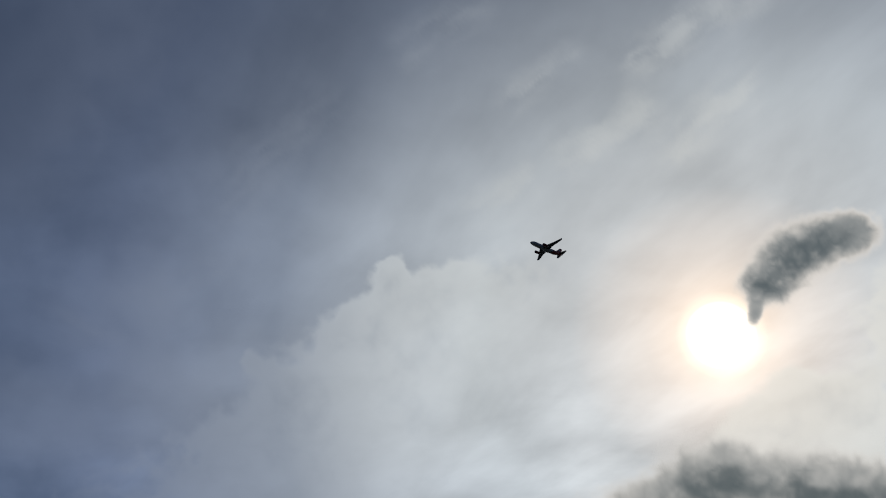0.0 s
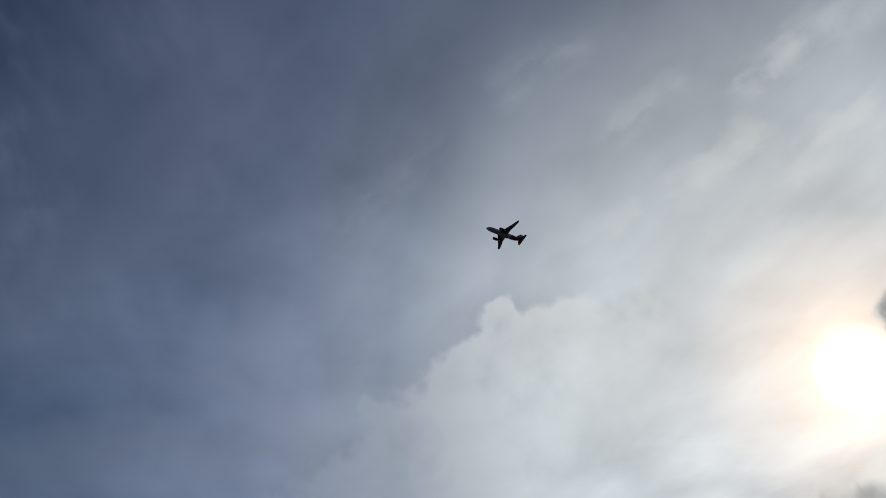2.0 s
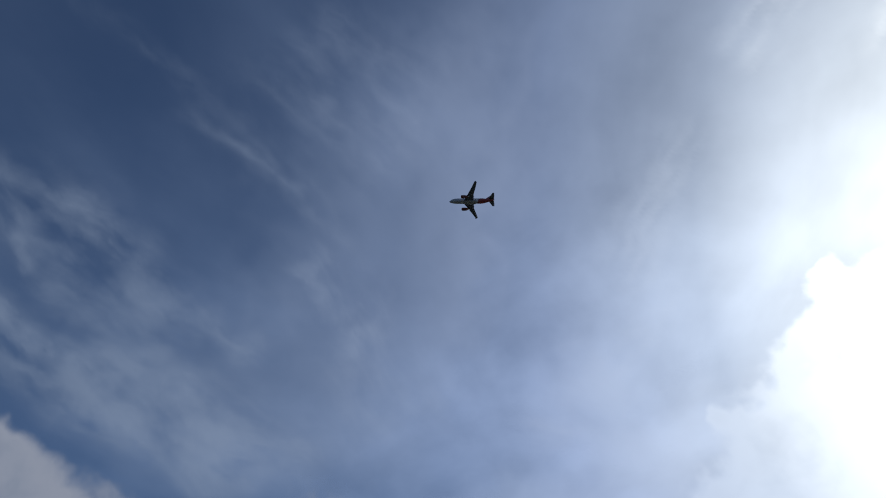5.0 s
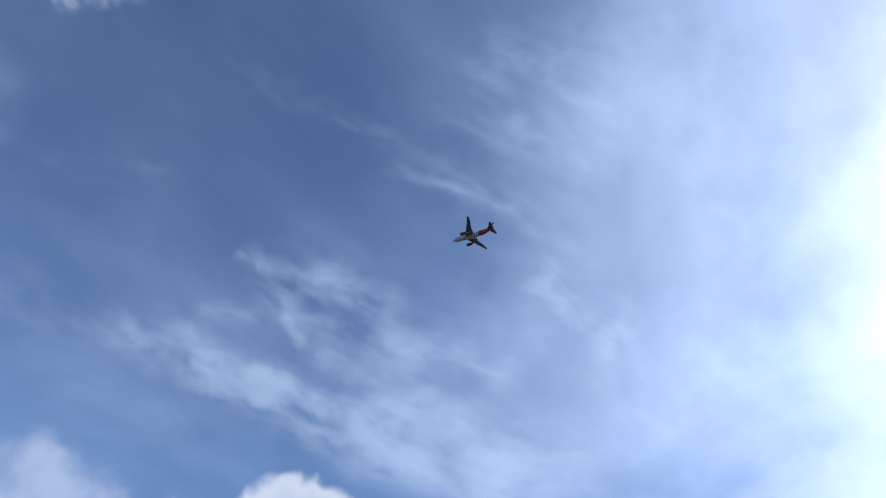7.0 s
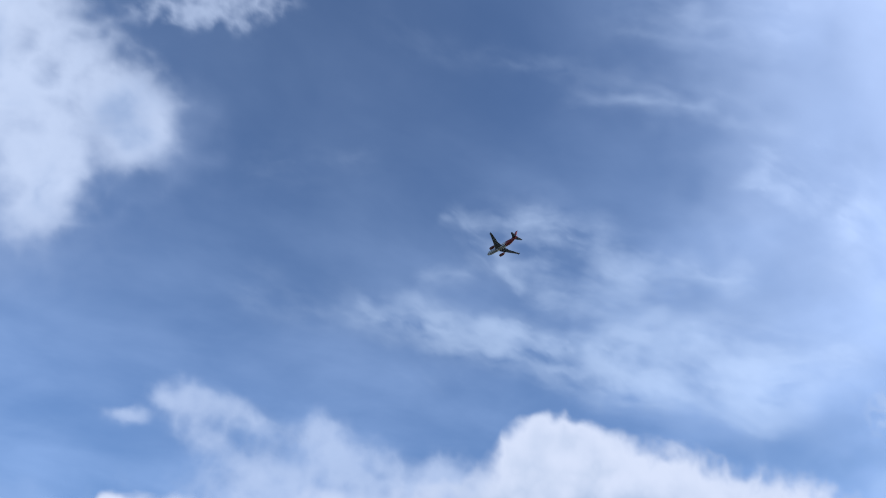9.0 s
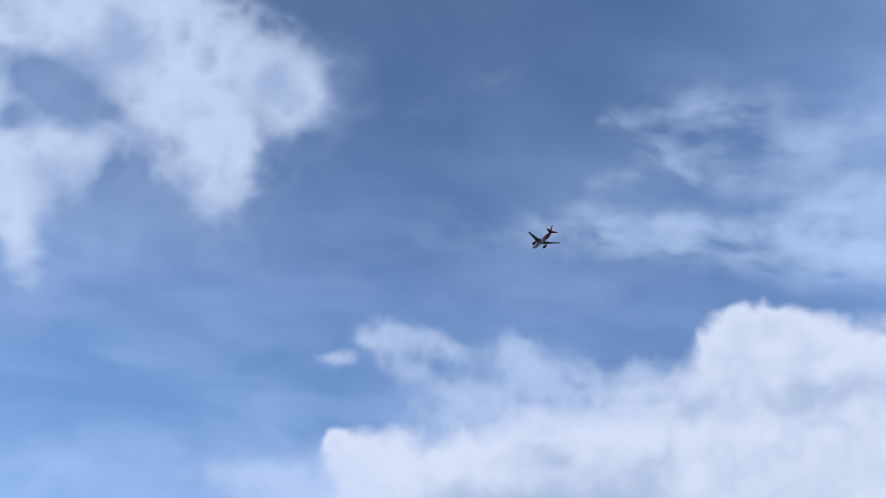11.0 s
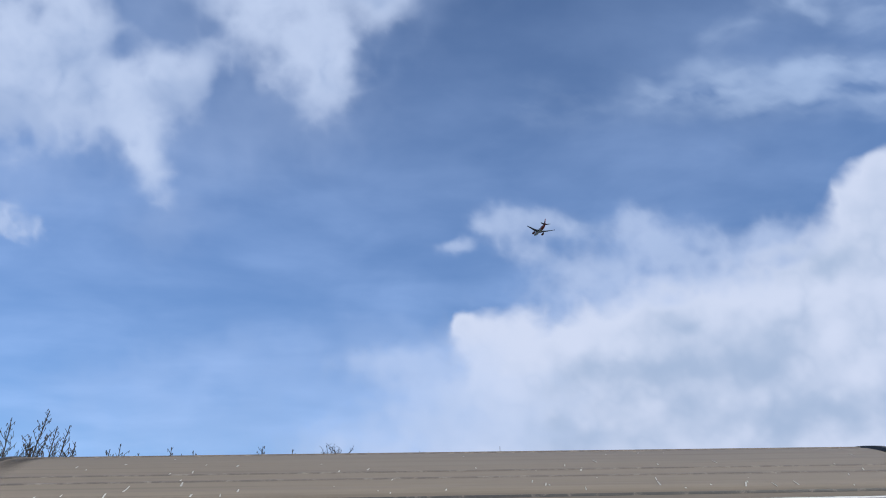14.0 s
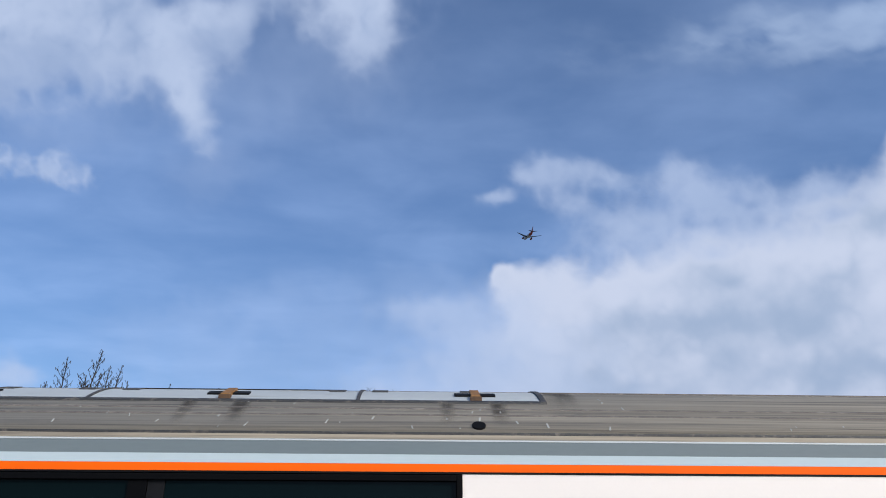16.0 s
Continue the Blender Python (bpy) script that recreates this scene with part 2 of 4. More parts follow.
def lobe_sum(lobes, u, v, power=2.6):
    """Sum of soft lobes: middle, half axes, lean of the long axis (degrees, falling to the right)."""
    total = np.zeros_like(u)
    for cx, cy, ra, rb, lean in lobes:
        a = radians(lean)
        p, q = u - cx, v - cy
        r = np.sqrt(((p * math.cos(a) + q * math.sin(a)) / ra) ** 2 + ((q * math.cos(a) - p * math.sin(a)) / rb) ** 2)
        total += np.exp(-1.05 * r ** power)
    return total


def span_grid(boxes, step):
    x0, x1 = min(b[0] for b in boxes), max(b[2] for b in boxes)
    y0, y1 = min(b[1] for b in boxes), max(b[3] for b in boxes)
    return np.meshgrid(np.arange(x0, x1 + step, step), np.arange(y0, y1 + step, step), indexing="ij")


def cloud(name, label, aim, lobes, mat, seed, step=5.0, size=70.0, warp=0.5, ragged=0.35, far=1.0, relief=3.0, holes=(), deep=(), power=2.6, strength=1.0, fade=None):
    """A bank of vapour from lobes, eaten by holes, swollen and torn by noise; deep: thick parts, whose shade is put
    into the colour as grey;
    fade: where it thins out to the right."""
    u, v = span_grid([(l[0] - 1.7 * max(l[2:4]), l[1] - 1.7 * max(l[2:4]), l[0] + 1.7 * max(l[2:4]), l[1] + 1.7 * max(l[2:4])) for l in lobes], step)
    du = (lattice_noise(u / size + 11, v / size + 5, seed, 5, 0.5) - 0.5) * size * warp
    dv = (lattice_noise(u / size + 3, v / size + 17, seed + 1, 5, 0.5) - 0.5) * size * warp
    thick = 1 - np.exp(-strength * lobe_sum(lobes, u + du, v + dv, power))
    thick -= 0.4 * np.minimum(1, lobe_sum(holes, u + du, v + dv))
    cover = 1.0
    if fade:
        share = np.clip((u + 0.3 * (v - CENTRE[1]) - fade[0]) / (fade[1] - fade[0]), 0, 1)
        cover = 1 - share * share * (3 - 2 * share)
    heaps = 1 - np.abs(2 * lattice_noise(u / size * 1.3 + 1, v / size * 1.3 + 9, seed + 2, 4, 0.45) - 1)
    thick = np.clip(thick + (heaps - 0.72) * ragged * np.clip(thick * 4, 0, 1), 0, 1)
    depth = 0.25 * np.clip(lobe_sum(lobes, u + du, v + dv, 2.0) - 1.0, 0, 1) + 0.5 * np.minimum(1.2, lobe_sum(deep, u + 2 * du, v + 2 * dv, 2.0)) + 0.45 * (heaps - 0.7)
    return cloud_sheet(name, label, aim, u, v, thick, depth, mat, far, relief, cover)


def cirrus(name, label, aim, strokes, mat, seed, step=6.0, far=1.2, fibre=26.0):
    """Thin ice cloud in combed strokes: start, end, sag, half width, weight."""
    u, v = span_grid([(min(x0, x1) - 3 * w, min(y0, y1) - 3 * w, max(x0, x1) + 3 * w, max(y0, y1) + 3 * w) for x0, y0, x1, y1, sag, w, _ in strokes], step)
    du = (lattice_noise(u / 90 + 2, v / 90 + 8, seed, 5, 0.55) - 0.5) * 44
    dv = (lattice_noise(u / 90 + 6, v / 90 + 1, seed + 1, 5, 0.55) - 0.5) * 44
    thick = np.zeros_like(u)
    for k, (x0, y0, x1, y1, sag, wide, weight) in enumerate(strokes):
        length = math.hypot(x1 - x0, y1 - y0)
        ex, ey = (x1 - x0) / length, (y1 - y0) / length
        p, q = u + du - x0, v + dv - y0
        s, across = (p * ex + q * ey) / length, q * ex - p * ey
        across = across - sag * 4 * s * (1 - s)
        body = np.exp(-(across / wide) ** 2) * np.exp(-np.maximum(0, np.abs(s - 0.5) * 2 - 0.55) ** 2 * 8)
        comb = lattice_noise(s * length / (fibre * 4) + 5 * k, across / fibre + 40, seed + 2, 5, 0.55)
        curd = lattice_noise(u / 60 + 4, v / 60 + 30, seed + 3, 4, 0.5)
        thick += weight * body * np.clip(0.45 + 2.5 * (0.65 * comb + 0.35 * curd - 0.47), 0, 1.6)
    thick = 1 - np.exp(-0.8 * thick)
    return cloud_sheet(name, label, aim, u, v, thick, thick * 0, mat, far, 4.0)


WHITE = cloud_material("cumulus_white", (0.66, 0.78, 1.04), (0.36, 0.49, 0.77), 0.08, 0.90, 50.0, 0.36, 0.88, mottle=0.8)
HEAP = cloud_material("cumulus_heaped", (0.73, 0.815, 1.03), (0.44, 0.565, 0.80), 0.20, 0.66, 70.0, 0.24, mottle=0.42)
THIN = cloud_material("cumulus_thin", (0.62, 0.745, 1.02), (0.45, 0.59, 0.87), 0.04, 1.0, 44.0, 0.40, 0.72)
MIST = cloud_material("pale_mist", (0.50, 0.645, 0.97), (0.40, 0.545, 0.86), 0.0, 1.0, 70.0, 0.20, 0.30)
LOW_MIST = cloud_material("low_mist", (0.52, 0.69, 1.06), (0.46, 0.62, 0.97), 0.0, 1.0, 90.0, 0.20, 0.32)
VEIL = cloud_material("sunlit_veil", (1.36, 1.30, 1.20), (1.08, 1.05, 1.0), 0.22, 0.58, 40.0, 0.32, 0.76, True, 0.9, rim=(1.42, 1.36, 1.26))
HAZE = cloud_material("sunlit_haze", (1.3, 1.24, 1.15), (1.08, 1.05, 1.0), 0.0, 1.0, 70.0, 0.20, 0.55, True)
DARK = cloud_material("backlit_dark", (2.0, 2.1, 2.1), (0.66, 0.82, 0.90), 0.10, 0.60, 36.0, 0.18, rim=(5.6, 5.25, 4.85), mottle=0.18)
DUSK = cloud_material("backlit_bank", (2.4, 2.45, 2.4), (0.72, 0.87, 0.92), 0.08, 0.75, 50.0, 0.26, rim=(5.0, 4.8, 4.5), mottle=0.2)
SHEET = cloud_material("cirrus_sheet", (1.32, 1.22, 1.10), (1.15, 1.10, 1.04), 0.0, 1.0, 90.0, 0.25, 0.30, True)
CIRRUS = cloud_material("cirrus", (1.46, 1.33, 1.15), (1.34, 1.25, 1.12), 0.0, 1.0, 40.0, 0.08, 0.66, True)

BY_SUN, EDGE, HIGH, NORTH = (-116.42, 34.04, -7.47), (-103.49, 38.75, -4.5), (-49.06, 44.17, -3.08), (-11.93, 31.5, 0.19)

cloud("cloud_scrap", "small dark ragged cloud beside the sun with a bright rim", BY_SUN,
      ((1462, 428, 70, 42, -16), (1394, 458, 60, 50, -38), (1350, 506, 32, 40, -70), (1334, 552, 13, 24, 0), (1506, 412, 46, 32, -8)), DARK, 3,
      size=34.0, step=3.0, far=0.92, ragged=0.3, warp=0.4, strength=1.5, deep=((1456, 438, 62, 38, -14), (1396, 466, 52, 42, -38), (1350, 508, 20, 30, -60)))
cloud("cloud_bank", "dark grey cumulus below the sun with pale top", BY_SUN,
      ((1262, 846, 80, 62, 0), (1180, 894, 90, 48, 0), (1420, 876, 130, 66, 0), (1560, 890, 120, 58, 0), (1330, 970, 300, 90, 0), (1640, 980, 200, 90, 0)), DUSK, 18,
      size=50.0, far=0.93, strength=2.4, step=4.0, ragged=0.3, deep=((1260, 850, 74, 44, 0), (1420, 880, 110, 46, 0), (1340, 950, 280, 80, 0), (1560, 910, 90, 40, 0)))
cloud("cloud_bank", "pale sunlit haze cloud over the dark cumulus", BY_SUN,
      ((1420, 720, 110, 60, -15), (1340, 770, 110, 50, -10), (1540, 760, 160, 90, 0), (1640, 560, 130, 110, 0), (1408, 690, 40, 34, 0), (1440, 700, 40, 40, 0)), VEIL, 9, size=60.0, far=0.97)
cloud("cloud_bank", "broad bright cumulus edge lit from behind", EDGE,
      ((944, 556, 20, 34, 10), (956, 590, 34, 36, 20), (985, 634, 60, 46, 0), (862, 688, 40, 40, 0), (918, 640, 46, 60, 35), (1068, 590, 50, 44, 0), (1050, 680, 150, 100, 0), (960, 780, 210, 110, 0), (812, 790, 80, 52, -25), (1250, 760, 260, 220, 0), (730, 735, 26, 18, 0), (760, 880, 110, 60, -15), (1100, 1000, 600, 190, 0)), VEIL, 12,
      fade=(930, 1420),
      size=56.0, warp=0.95, far=1.02, step=3.0, ragged=0.3, strength=1.2)
cloud("cloud_haze", "soft pale haze trailing from the lit cumulus", EDGE,
      ((660, 800, 180, 90, -20), (420, 830, 220, 80, -12), (180, 850, 200, 70, -8), (-60, 880, 200, 70, 0), (500, 640, 100, 80, -40)), HAZE, 13, power=2.0, size=110.0, far=1.05, step=8.0)
cloud("cloud_puff", "small grey cumulus puff under the high haze", EDGE,
      ((-30, 810, 70, 50, 0), (20, 850, 60, 40, 0)), HAZE, 15, size=50.0, far=1.0)
cirrus("cirrus_streak", "bright combed streaks of cirrus above the sun", EDGE,
       ((1350, 160, 1560, -20, 0, 36, 1.8), (1400, 130, 1480, 40, 0, 16, 1.5), (1120, 270, 1260, 110, 0, 30, 1.2), (1220, 350, 1440, 200, 0, 40, 1.3), (1420, 330, 1640, 120, 0, 46, 1.4), (900, 200, 1100, 60, 0, 50, 0.9), (620, 480, 860, 250, 0, 60, 0.9), (540, 660, 760, 480, 0, 50, 0.8), (1060, 460, 1220, 350, 0, 40, 1.0), (380, 660, 600, 760, 0, 24, 0.8), (150, 760, 330, 860, 0, 30, 0.9), (1500, 60, 1700, -120, 0, 50, 1.2)), HAZE, 14, far=1.1)
cloud("cloud_mass", "large white cumulus with torn edges", NORTH,
      ((330, -40, 170, 105, 40), (395, 110, 150, 84, 50), (480, 190, 48, 76, 15), (545, 22, 92, 62, 30), (592, 78, 44, 52, 0), (250, -170, 200, 90, 20), (85, 205, 120, 66, 8), (15, 100, 76, 140, 0), (122, 325, 40, 84, -14), (210, 172, 80, 52, 20), (-120, 130, 180, 130, 0), (110, -60, 180, 55, 0), (-330, 90, 210, 170, 0)), WHITE, 21,
      power=2.0, size=70.0, far=0.96, step=4.0, strength=1.15, holes=((170, 66, 84, 40, 38), (95, 118, 44, 26, 0), (292, 240, 50, 46, 30)), deep=((160, 60, 120, 70, 0), (10, 160, 80, 60, 0), (300, -20, 60, 60, 0), (560, 60, 60, 40, 30), (200, 200, 60, 40, 0), (-200, 200, 150, 80, 0)))
cloud("cloud_veil", "thin grey-white vapour round the large cumulus", NORTH,
      ((250, 320, 150, 70, 10), (440, 270, 110, 60, 20), (140, 440, 90, 60, 0), (300, 120, 280, 150, 20), (-160, 330, 150, 70, 0), (640, 60, 80, 80, 0)), MIST, 24, power=2.0, size=90.0, step=7.0, far=0.97)
cloud("cloud_bank", "long white cumulus bank low over the trees", NORTH,
      ((726, 714, 66, 54, 0), (672, 680, 22, 24, 20), (900, 790, 220, 110, 0), (850, 880, 210, 110, 0), (1110, 800, 300, 150, 0), (1360, 760, 300, 170, 0), (1358, 520, 50, 42, 0), (1408, 474, 46, 36, 0), (1496, 478, 62, 42, 0), (1440, 530, 104, 70, 0), (1590, 580, 140, 90, 0), (1500, 640, 210, 120, 0), (1720, 630, 220, 140, 0), (1780, 800, 420, 230, 0), (2010, 630, 180, 130, 0), (1150, 1010, 800, 190, 0)), HEAP, 33,
      size=80.0, warp=0.6, step=4.0, far=0.98, deep=((1150, 780, 130, 44, -12), (640, 850, 110, 60, 0), (1060, 710, 90, 36, 0), (960, 800, 120, 34, 0), (1300, 620, 90, 36, 0), (1540, 600, 120, 40, 0), (1330, 880, 240, 40, 0), (820, 900, 160, 40, 0)))
cloud("cloud_wisp", "thin torn cumulus rising from the bank", NORTH,
      ((766, 494, 46, 26, 8), (722, 496, 30, 14, 0), (790, 545, 60, 26, 25), (850, 512, 70, 22, 18), (675, 535, 32, 14, 0), (985, 512, 34, 26, 0), (1040, 572, 84, 44, 10), (905, 610, 90, 40, 0), (1215, 582, 84, 36, 0), (1130, 640, 150, 52, 0), (1290, 640, 130, 70, 0), (960, 680, 210, 52, 0), (1000, 545, 40, 24, 40)), THIN, 36,
      power=2.0, size=50.0, warp=0.8, step=4.0, far=0.99, ragged=0.35)
cloud("cloud_haze", "soft pale vapour along the edge of the bank", NORTH,
      ((450, 760, 150, 40, 0), (570, 715, 100, 36, 10), (420, 860, 180, 60, 0), (200, 840, 240, 60, 0), (560, 830, 150, 90, 0), (300, 700, 240, 50, 0), (60, 770, 220, 80, 0)), LOW_MIST, 39, power=2.0, size=90.0, step=7.0, far=0.92)
cloud("cloud_haze", "grey-white vapour trailing under the bank", NORTH,
      ((640, 790, 100, 80, 0), (600, 880, 150, 80, 0), (520, 745, 90, 30, 10), (700, 860, 160, 110, 0), (450, 890, 120, 40, 0)), THIN, 40, power=2.0, size=70.0, far=0.94)
cloud("cloud_puff", "small white cumulus puff in blue sky", NORTH,
      ((-150, 426, 56, 22, 16), (-188, 404, 40, 20, -20), (-300, 385, 80, 30, 8), (660, -190, 120, 46, -22), (2290, 330, 110, 60, 0)), THIN, 41, size=40.0, warp=0.9, ragged=0.6, step=4.0, far=0.95)
cloud("cloud_puff", "pale cumulus puff low beside the trees", NORTH,
      ((-345, 822, 60, 34, 0), (-440, 800, 90, 50, 0)), THIN, 44, size=60.0, far=0.93)
cloud("cirrus_sheet", "broad thin sheet of cirrus towards the sun", HIGH,
      ((1160, 250, 150, 320, 15), (1130, 640, 190, 260, 10), (1290, 420, 130, 340, 0), (1000, 760, 160, 120, 0)), SHEET, 65, power=2.0, size=120.0, step=8.0, far=1.26)
cirrus("cirrus_streak", "long thin streak of white cirrus", HIGH,
       ((560, 140, 1110, 400, -20, 30, 0.42), (740, 262, 1110, 395, -14, 18, 0.6), (420, 30, 620, 170, 0, 40, 0.2), (860, 330, 1060, 400, -8, 34, 0.3)), CIRRUS, 51, far=1.17)
cirrus("cirrus_patch", "torn patch of thin white cirrus", HIGH,
       ((560, 470, 860, 610, 0, 80, 0.8), (600, 520, 630, 585, 0, 16, 0.7), (500, 410, 610, 540, 0, 30, 0.7), (640, 450, 800, 540, 0, 34, 0.6), (790, 565, 1030, 640, 0, 34, 1.0), (500, 425, 560, 455, 0, 18, 0.4), (440, 510, 560, 560, 0, 26, 0.6), (620, 590, 900, 690, 0, 50, 0.6), (540, 440, 760, 470, 0, 40, 0.5)), CIRRUS, 54, step=4.0, far=1.19)
cirrus("cirrus_band", "broad slanting band of white cirrus", HIGH,
       ((280, 540, 960, 830, 12, 46, 1.3), (520, 630, 790, 735, 0, 26, 1.5), (740, 690, 1080, 870, 0, 80, 1.0), (900, 760, 1200, 800, 0, 70, 0.9), (1030, 430, 1220, 560, 0, 70, 1.1), (1150, 560, 1330, 720, 0, 90, 0.7), (300, 560, 520, 640, 0, 30, 0.8), (700, 660, 1000, 740, 0, 40, 0.8)), CIRRUS, 57, far=1.21)
cirrus("cirrus_band", "faint grey band of high cirrus", HIGH,
       ((-40, 690, 150, 800, 0, 34, 0.8), (60, 470, 330, 600, 0, 60, 0.35), (120, 260, 420, 330, 0, 60, 0.3), (820, 110, 1200, 240, 0, 110, 0.45), (900, 20, 1250, 120, 0, 90, 0.35), (300, 620, 480, 760, 0, 50, 0.3)), CIRRUS, 61, far=1.23)

# ---- aircraft ----
# the blue tint of distant haze is mixed into the white and the wing grey
AIR_WHITE_HAZED = surface("aircraft_white_hazed", (0.40, 0.42, 0.47), 0.4, vary=0.05, scale=0.4, dirt=(0.45, 0.44, 0.42), dirt_amount=0.1)
AIR_ORANGE = surface("aircraft_orange", (0.27, 0.038, 0.04), 0.4, vary=0.06, scale=0.4)
AIR_GREY_HAZED = surface("wing_grey_hazed", (0.10, 0.12, 0.165), 0.5, 0.1, vary=0.1, scale=0.6, dirt=(0.12, 0.12, 0.12), dirt_amount=0.2)
AIR_COWL = surface("cowling_orange", (0.16, 0.035, 0.035), 0.4, vary=0.06, scale=0.4)
AIR_DARK = surface("intake_dark", (0.03, 0.03, 0.035), 0.5, vary=0.1)
AIR_METAL = surface("bare_metal", (0.55, 0.55, 0.56), 0.3, 0.9, vary=0.08)
AIR_GLASS = surface("cabin_glass", (0.02, 0.025, 0.03), 0.12, vary=0.02)


def tube(stations, sides=28):
    """Round body along x: stations of x, middle height, half width, half height."""
    return loft([[(x, w * math.cos(a), z + h * math.sin(a)) for a in (2 * math.pi * k / sides for k in range(sides))] for x, z, w, h in stations])


def aerofoil(sections):
    """Wing through sections of leading edge (x, y, z), chord, thickness, and the way the thickness points."""
    shape = ((0, 0), (0.04, 0.42), (0.15, 0.85), (0.35, 1.0), (0.65, 0.62), (1.0, 0.04), (0.65, -0.32), (0.35, -0.62), (0.15, -0.62), (0.04, -0.36))
    return loft([[Vector(lead) + Vector((-c * chord, 0, 0)) + Vector(up) * (h * thick / 2) for c, h in shape] for lead, chord, thick, up in sections])


def airliner():
    plane = thing("aircraft", "white twin-engine airliner with orange tail in climbing flight", "airplane")
    up = (0, 0, 1)
    nose = [(15.9, -0.55, 0.03, 0.03), (15.7, -0.53, 0.3, 0.28), (15.2, -0.45, 0.72, 0.66), (14.4, -0.3, 1.15, 1.1), (13.2, -0.1, 1.6, 1.6), (11.8, 0, 1.88, 1.93), (10.4, 0, 1.975, 2.07)]
    tail = [(-7.8, 0, 1.975, 2.07), (-9.5, 0.12, 1.86, 1.94), (-11.5, 0.42, 1.52, 1.62), (-13.5, 0.78, 1.08, 1.22), (-15.5, 1.1, 0.66, 0.82), (-17.2, 1.32, 0.36, 0.46), (-17.9, 1.42, 0.18, 0.24)]
    part("fuselage", tube(nose + [(4, 0, 1.975, 2.07), (-5.6, 0, 1.975, 2.07)]), AIR_WHITE_HAZED, plane, "white fuselage", True)
    rear = loft([[(x + (0 if i else -1.1 * math.sin(a)), w * math.cos(a), z + h * math.sin(a)) for a in (2 * math.pi * k / 28 for k in range(28))]
                 for i, (x, z, w, h) in enumerate([(-6.6, 0, 1.985, 2.08)] + tail)])
    part("rear_fuselage", rear, AIR_ORANGE, plane, "orange rear fuselage", True)
    part("fuselage_crown", tube([(-5.58, 0, 1.97, 2.065), (-7.75, 0, 1.968, 2.06)]), AIR_WHITE_HAZED, plane, "", True)
    part("belly_fairing", tube([(5.6, -1.35, 0.3, 0.2), (4.2, -1.3, 1.5, 0.85), (1, -1.3, 1.95, 1.0), (-3, -1.3, 1.9, 0.98), (-5.4, -1.15, 1.2, 0.75), (-6.8, -1.1, 0.3, 0.3)], 20), AIR_WHITE_HAZED, plane, "", True)
    part("windscreen", tube([(14.9, 0.28, 0.62, 0.3), (14.2, 0.52, 0.98, 0.4), (13.6, 0.75, 1.2, 0.45)], 16), AIR_GLASS, plane, "dark cockpit windows", True)
    for side in (1, -1):
        part("wing", aerofoil([((5.4, 0.9 * side, -1.15), 7.9, 0.95, up), ((3.9, 3.2 * side, -0.95), 6.3, 0.72, up), ((2.0, 6.6 * side, -0.55), 4.5, 0.46, up), ((-0.9, 12 * side, 0.25), 3.1, 0.28, up), ((-3.1, 16.4 * side, 1.0), 1.9, 0.16, up), ((-3.5, 16.9 * side, 1.1), 1.1, 0.09, up)]),
             AIR_GREY_HAZED, plane, "grey swept wing", True)
        part("wingtip_fence", aerofoil([((-3.0, 16.95 * side, 0.35), 0.5, 0.05, (0, 1, 0)), ((-3.2, 16.95 * side, 1.05), 1.5, 0.08, (0, 1, 0)), ((-4.0, 17.0 * side, 1.95), 0.6, 0.05, (0, 1, 0))]), AIR_GREY_HAZED, plane, "grey wingtip fence")
        part("tailplane", aerofoil([((-13.1, 0.6 * side, 1.2), 4.3, 0.42, up), ((-14.6, 3.2 * side, 1.5), 3.1, 0.28, up), ((-16.3, 6.2 * side, 1.85), 1.4, 0.13, up)]), AIR_GREY_HAZED, plane, "grey tailplane", True)
        nacelle = part("engine", tube([(6.7, -2.25, 1.02, 1.04), (6.4, -2.25, 1.14, 1.16), (5.4, -2.25, 1.22, 1.24), (4.0, -2.22, 1.2, 1.2), (2.8, -2.18, 0.98, 0.98), (2.1, -2.15, 0.78, 0.78)], 24), AIR_COWL, plane, "dark orange engine nacelle", True)
        nacelle.location.y = 5.75 * side
        lip = part("intake_lip", tube([(6.78, -2.25, 0.98, 1.0), (6.82, -2.25, 0.92, 0.94), (6.74, -2.25, 0.84, 0.86)], 24), AIR_METAL, nacelle, "bright metal intake ring", True)
        part("fan", tube([(6.83, -2.25, 0.8, 0.82), (6.8, -2.25, 0.8, 0.82)], 24), AIR_DARK, nacelle, "dark fan disc")
        part("exhaust_cone", tube([(2.2, -2.15, 0.5, 0.5), (1.4, -2.12, 0.36, 0.36), (0.7, -2.1, 0.06, 0.06)], 16), AIR_METAL, nacelle, "", True)
        part("pylon", aerofoil([((5.2, 5.75 * side, -1.35), 4.6, 0.3, (0, 1, 0)), ((3.4, 5.75 * side, -0.7), 3.2, 0.3, (0, 1, 0))]), AIR_GREY_HAZED, plane)
        for y, x, length in ((4.4, -1.6, 3.0), (8.0, -1.7, 2.8), (11.3, -2.2, 2.4)):
            part("flap_fairing", tube([(x + length * 0.5, -0.75 + y * 0.085, 0.06, 0.08), (x + length * 0.25, -0.85 + y * 0.085, 0.2, 0.26), (x - length * 0.2, -0.85 + y * 0.085, 0.18, 0.22), (x - length * 0.5, -0.72 + y * 0.085, 0.03, 0.05)], 10), AIR_GREY_HAZED, plane, "", True).location.y = y * side
        for k in range(26):
            part("cabin_window", box(9.6 - 0.75 * k, 9.86 - 0.75 * k, 1.86 * side - 0.06, 1.86 * side + 0.06, 0.52, 0.88), AIR_GLASS, plane)
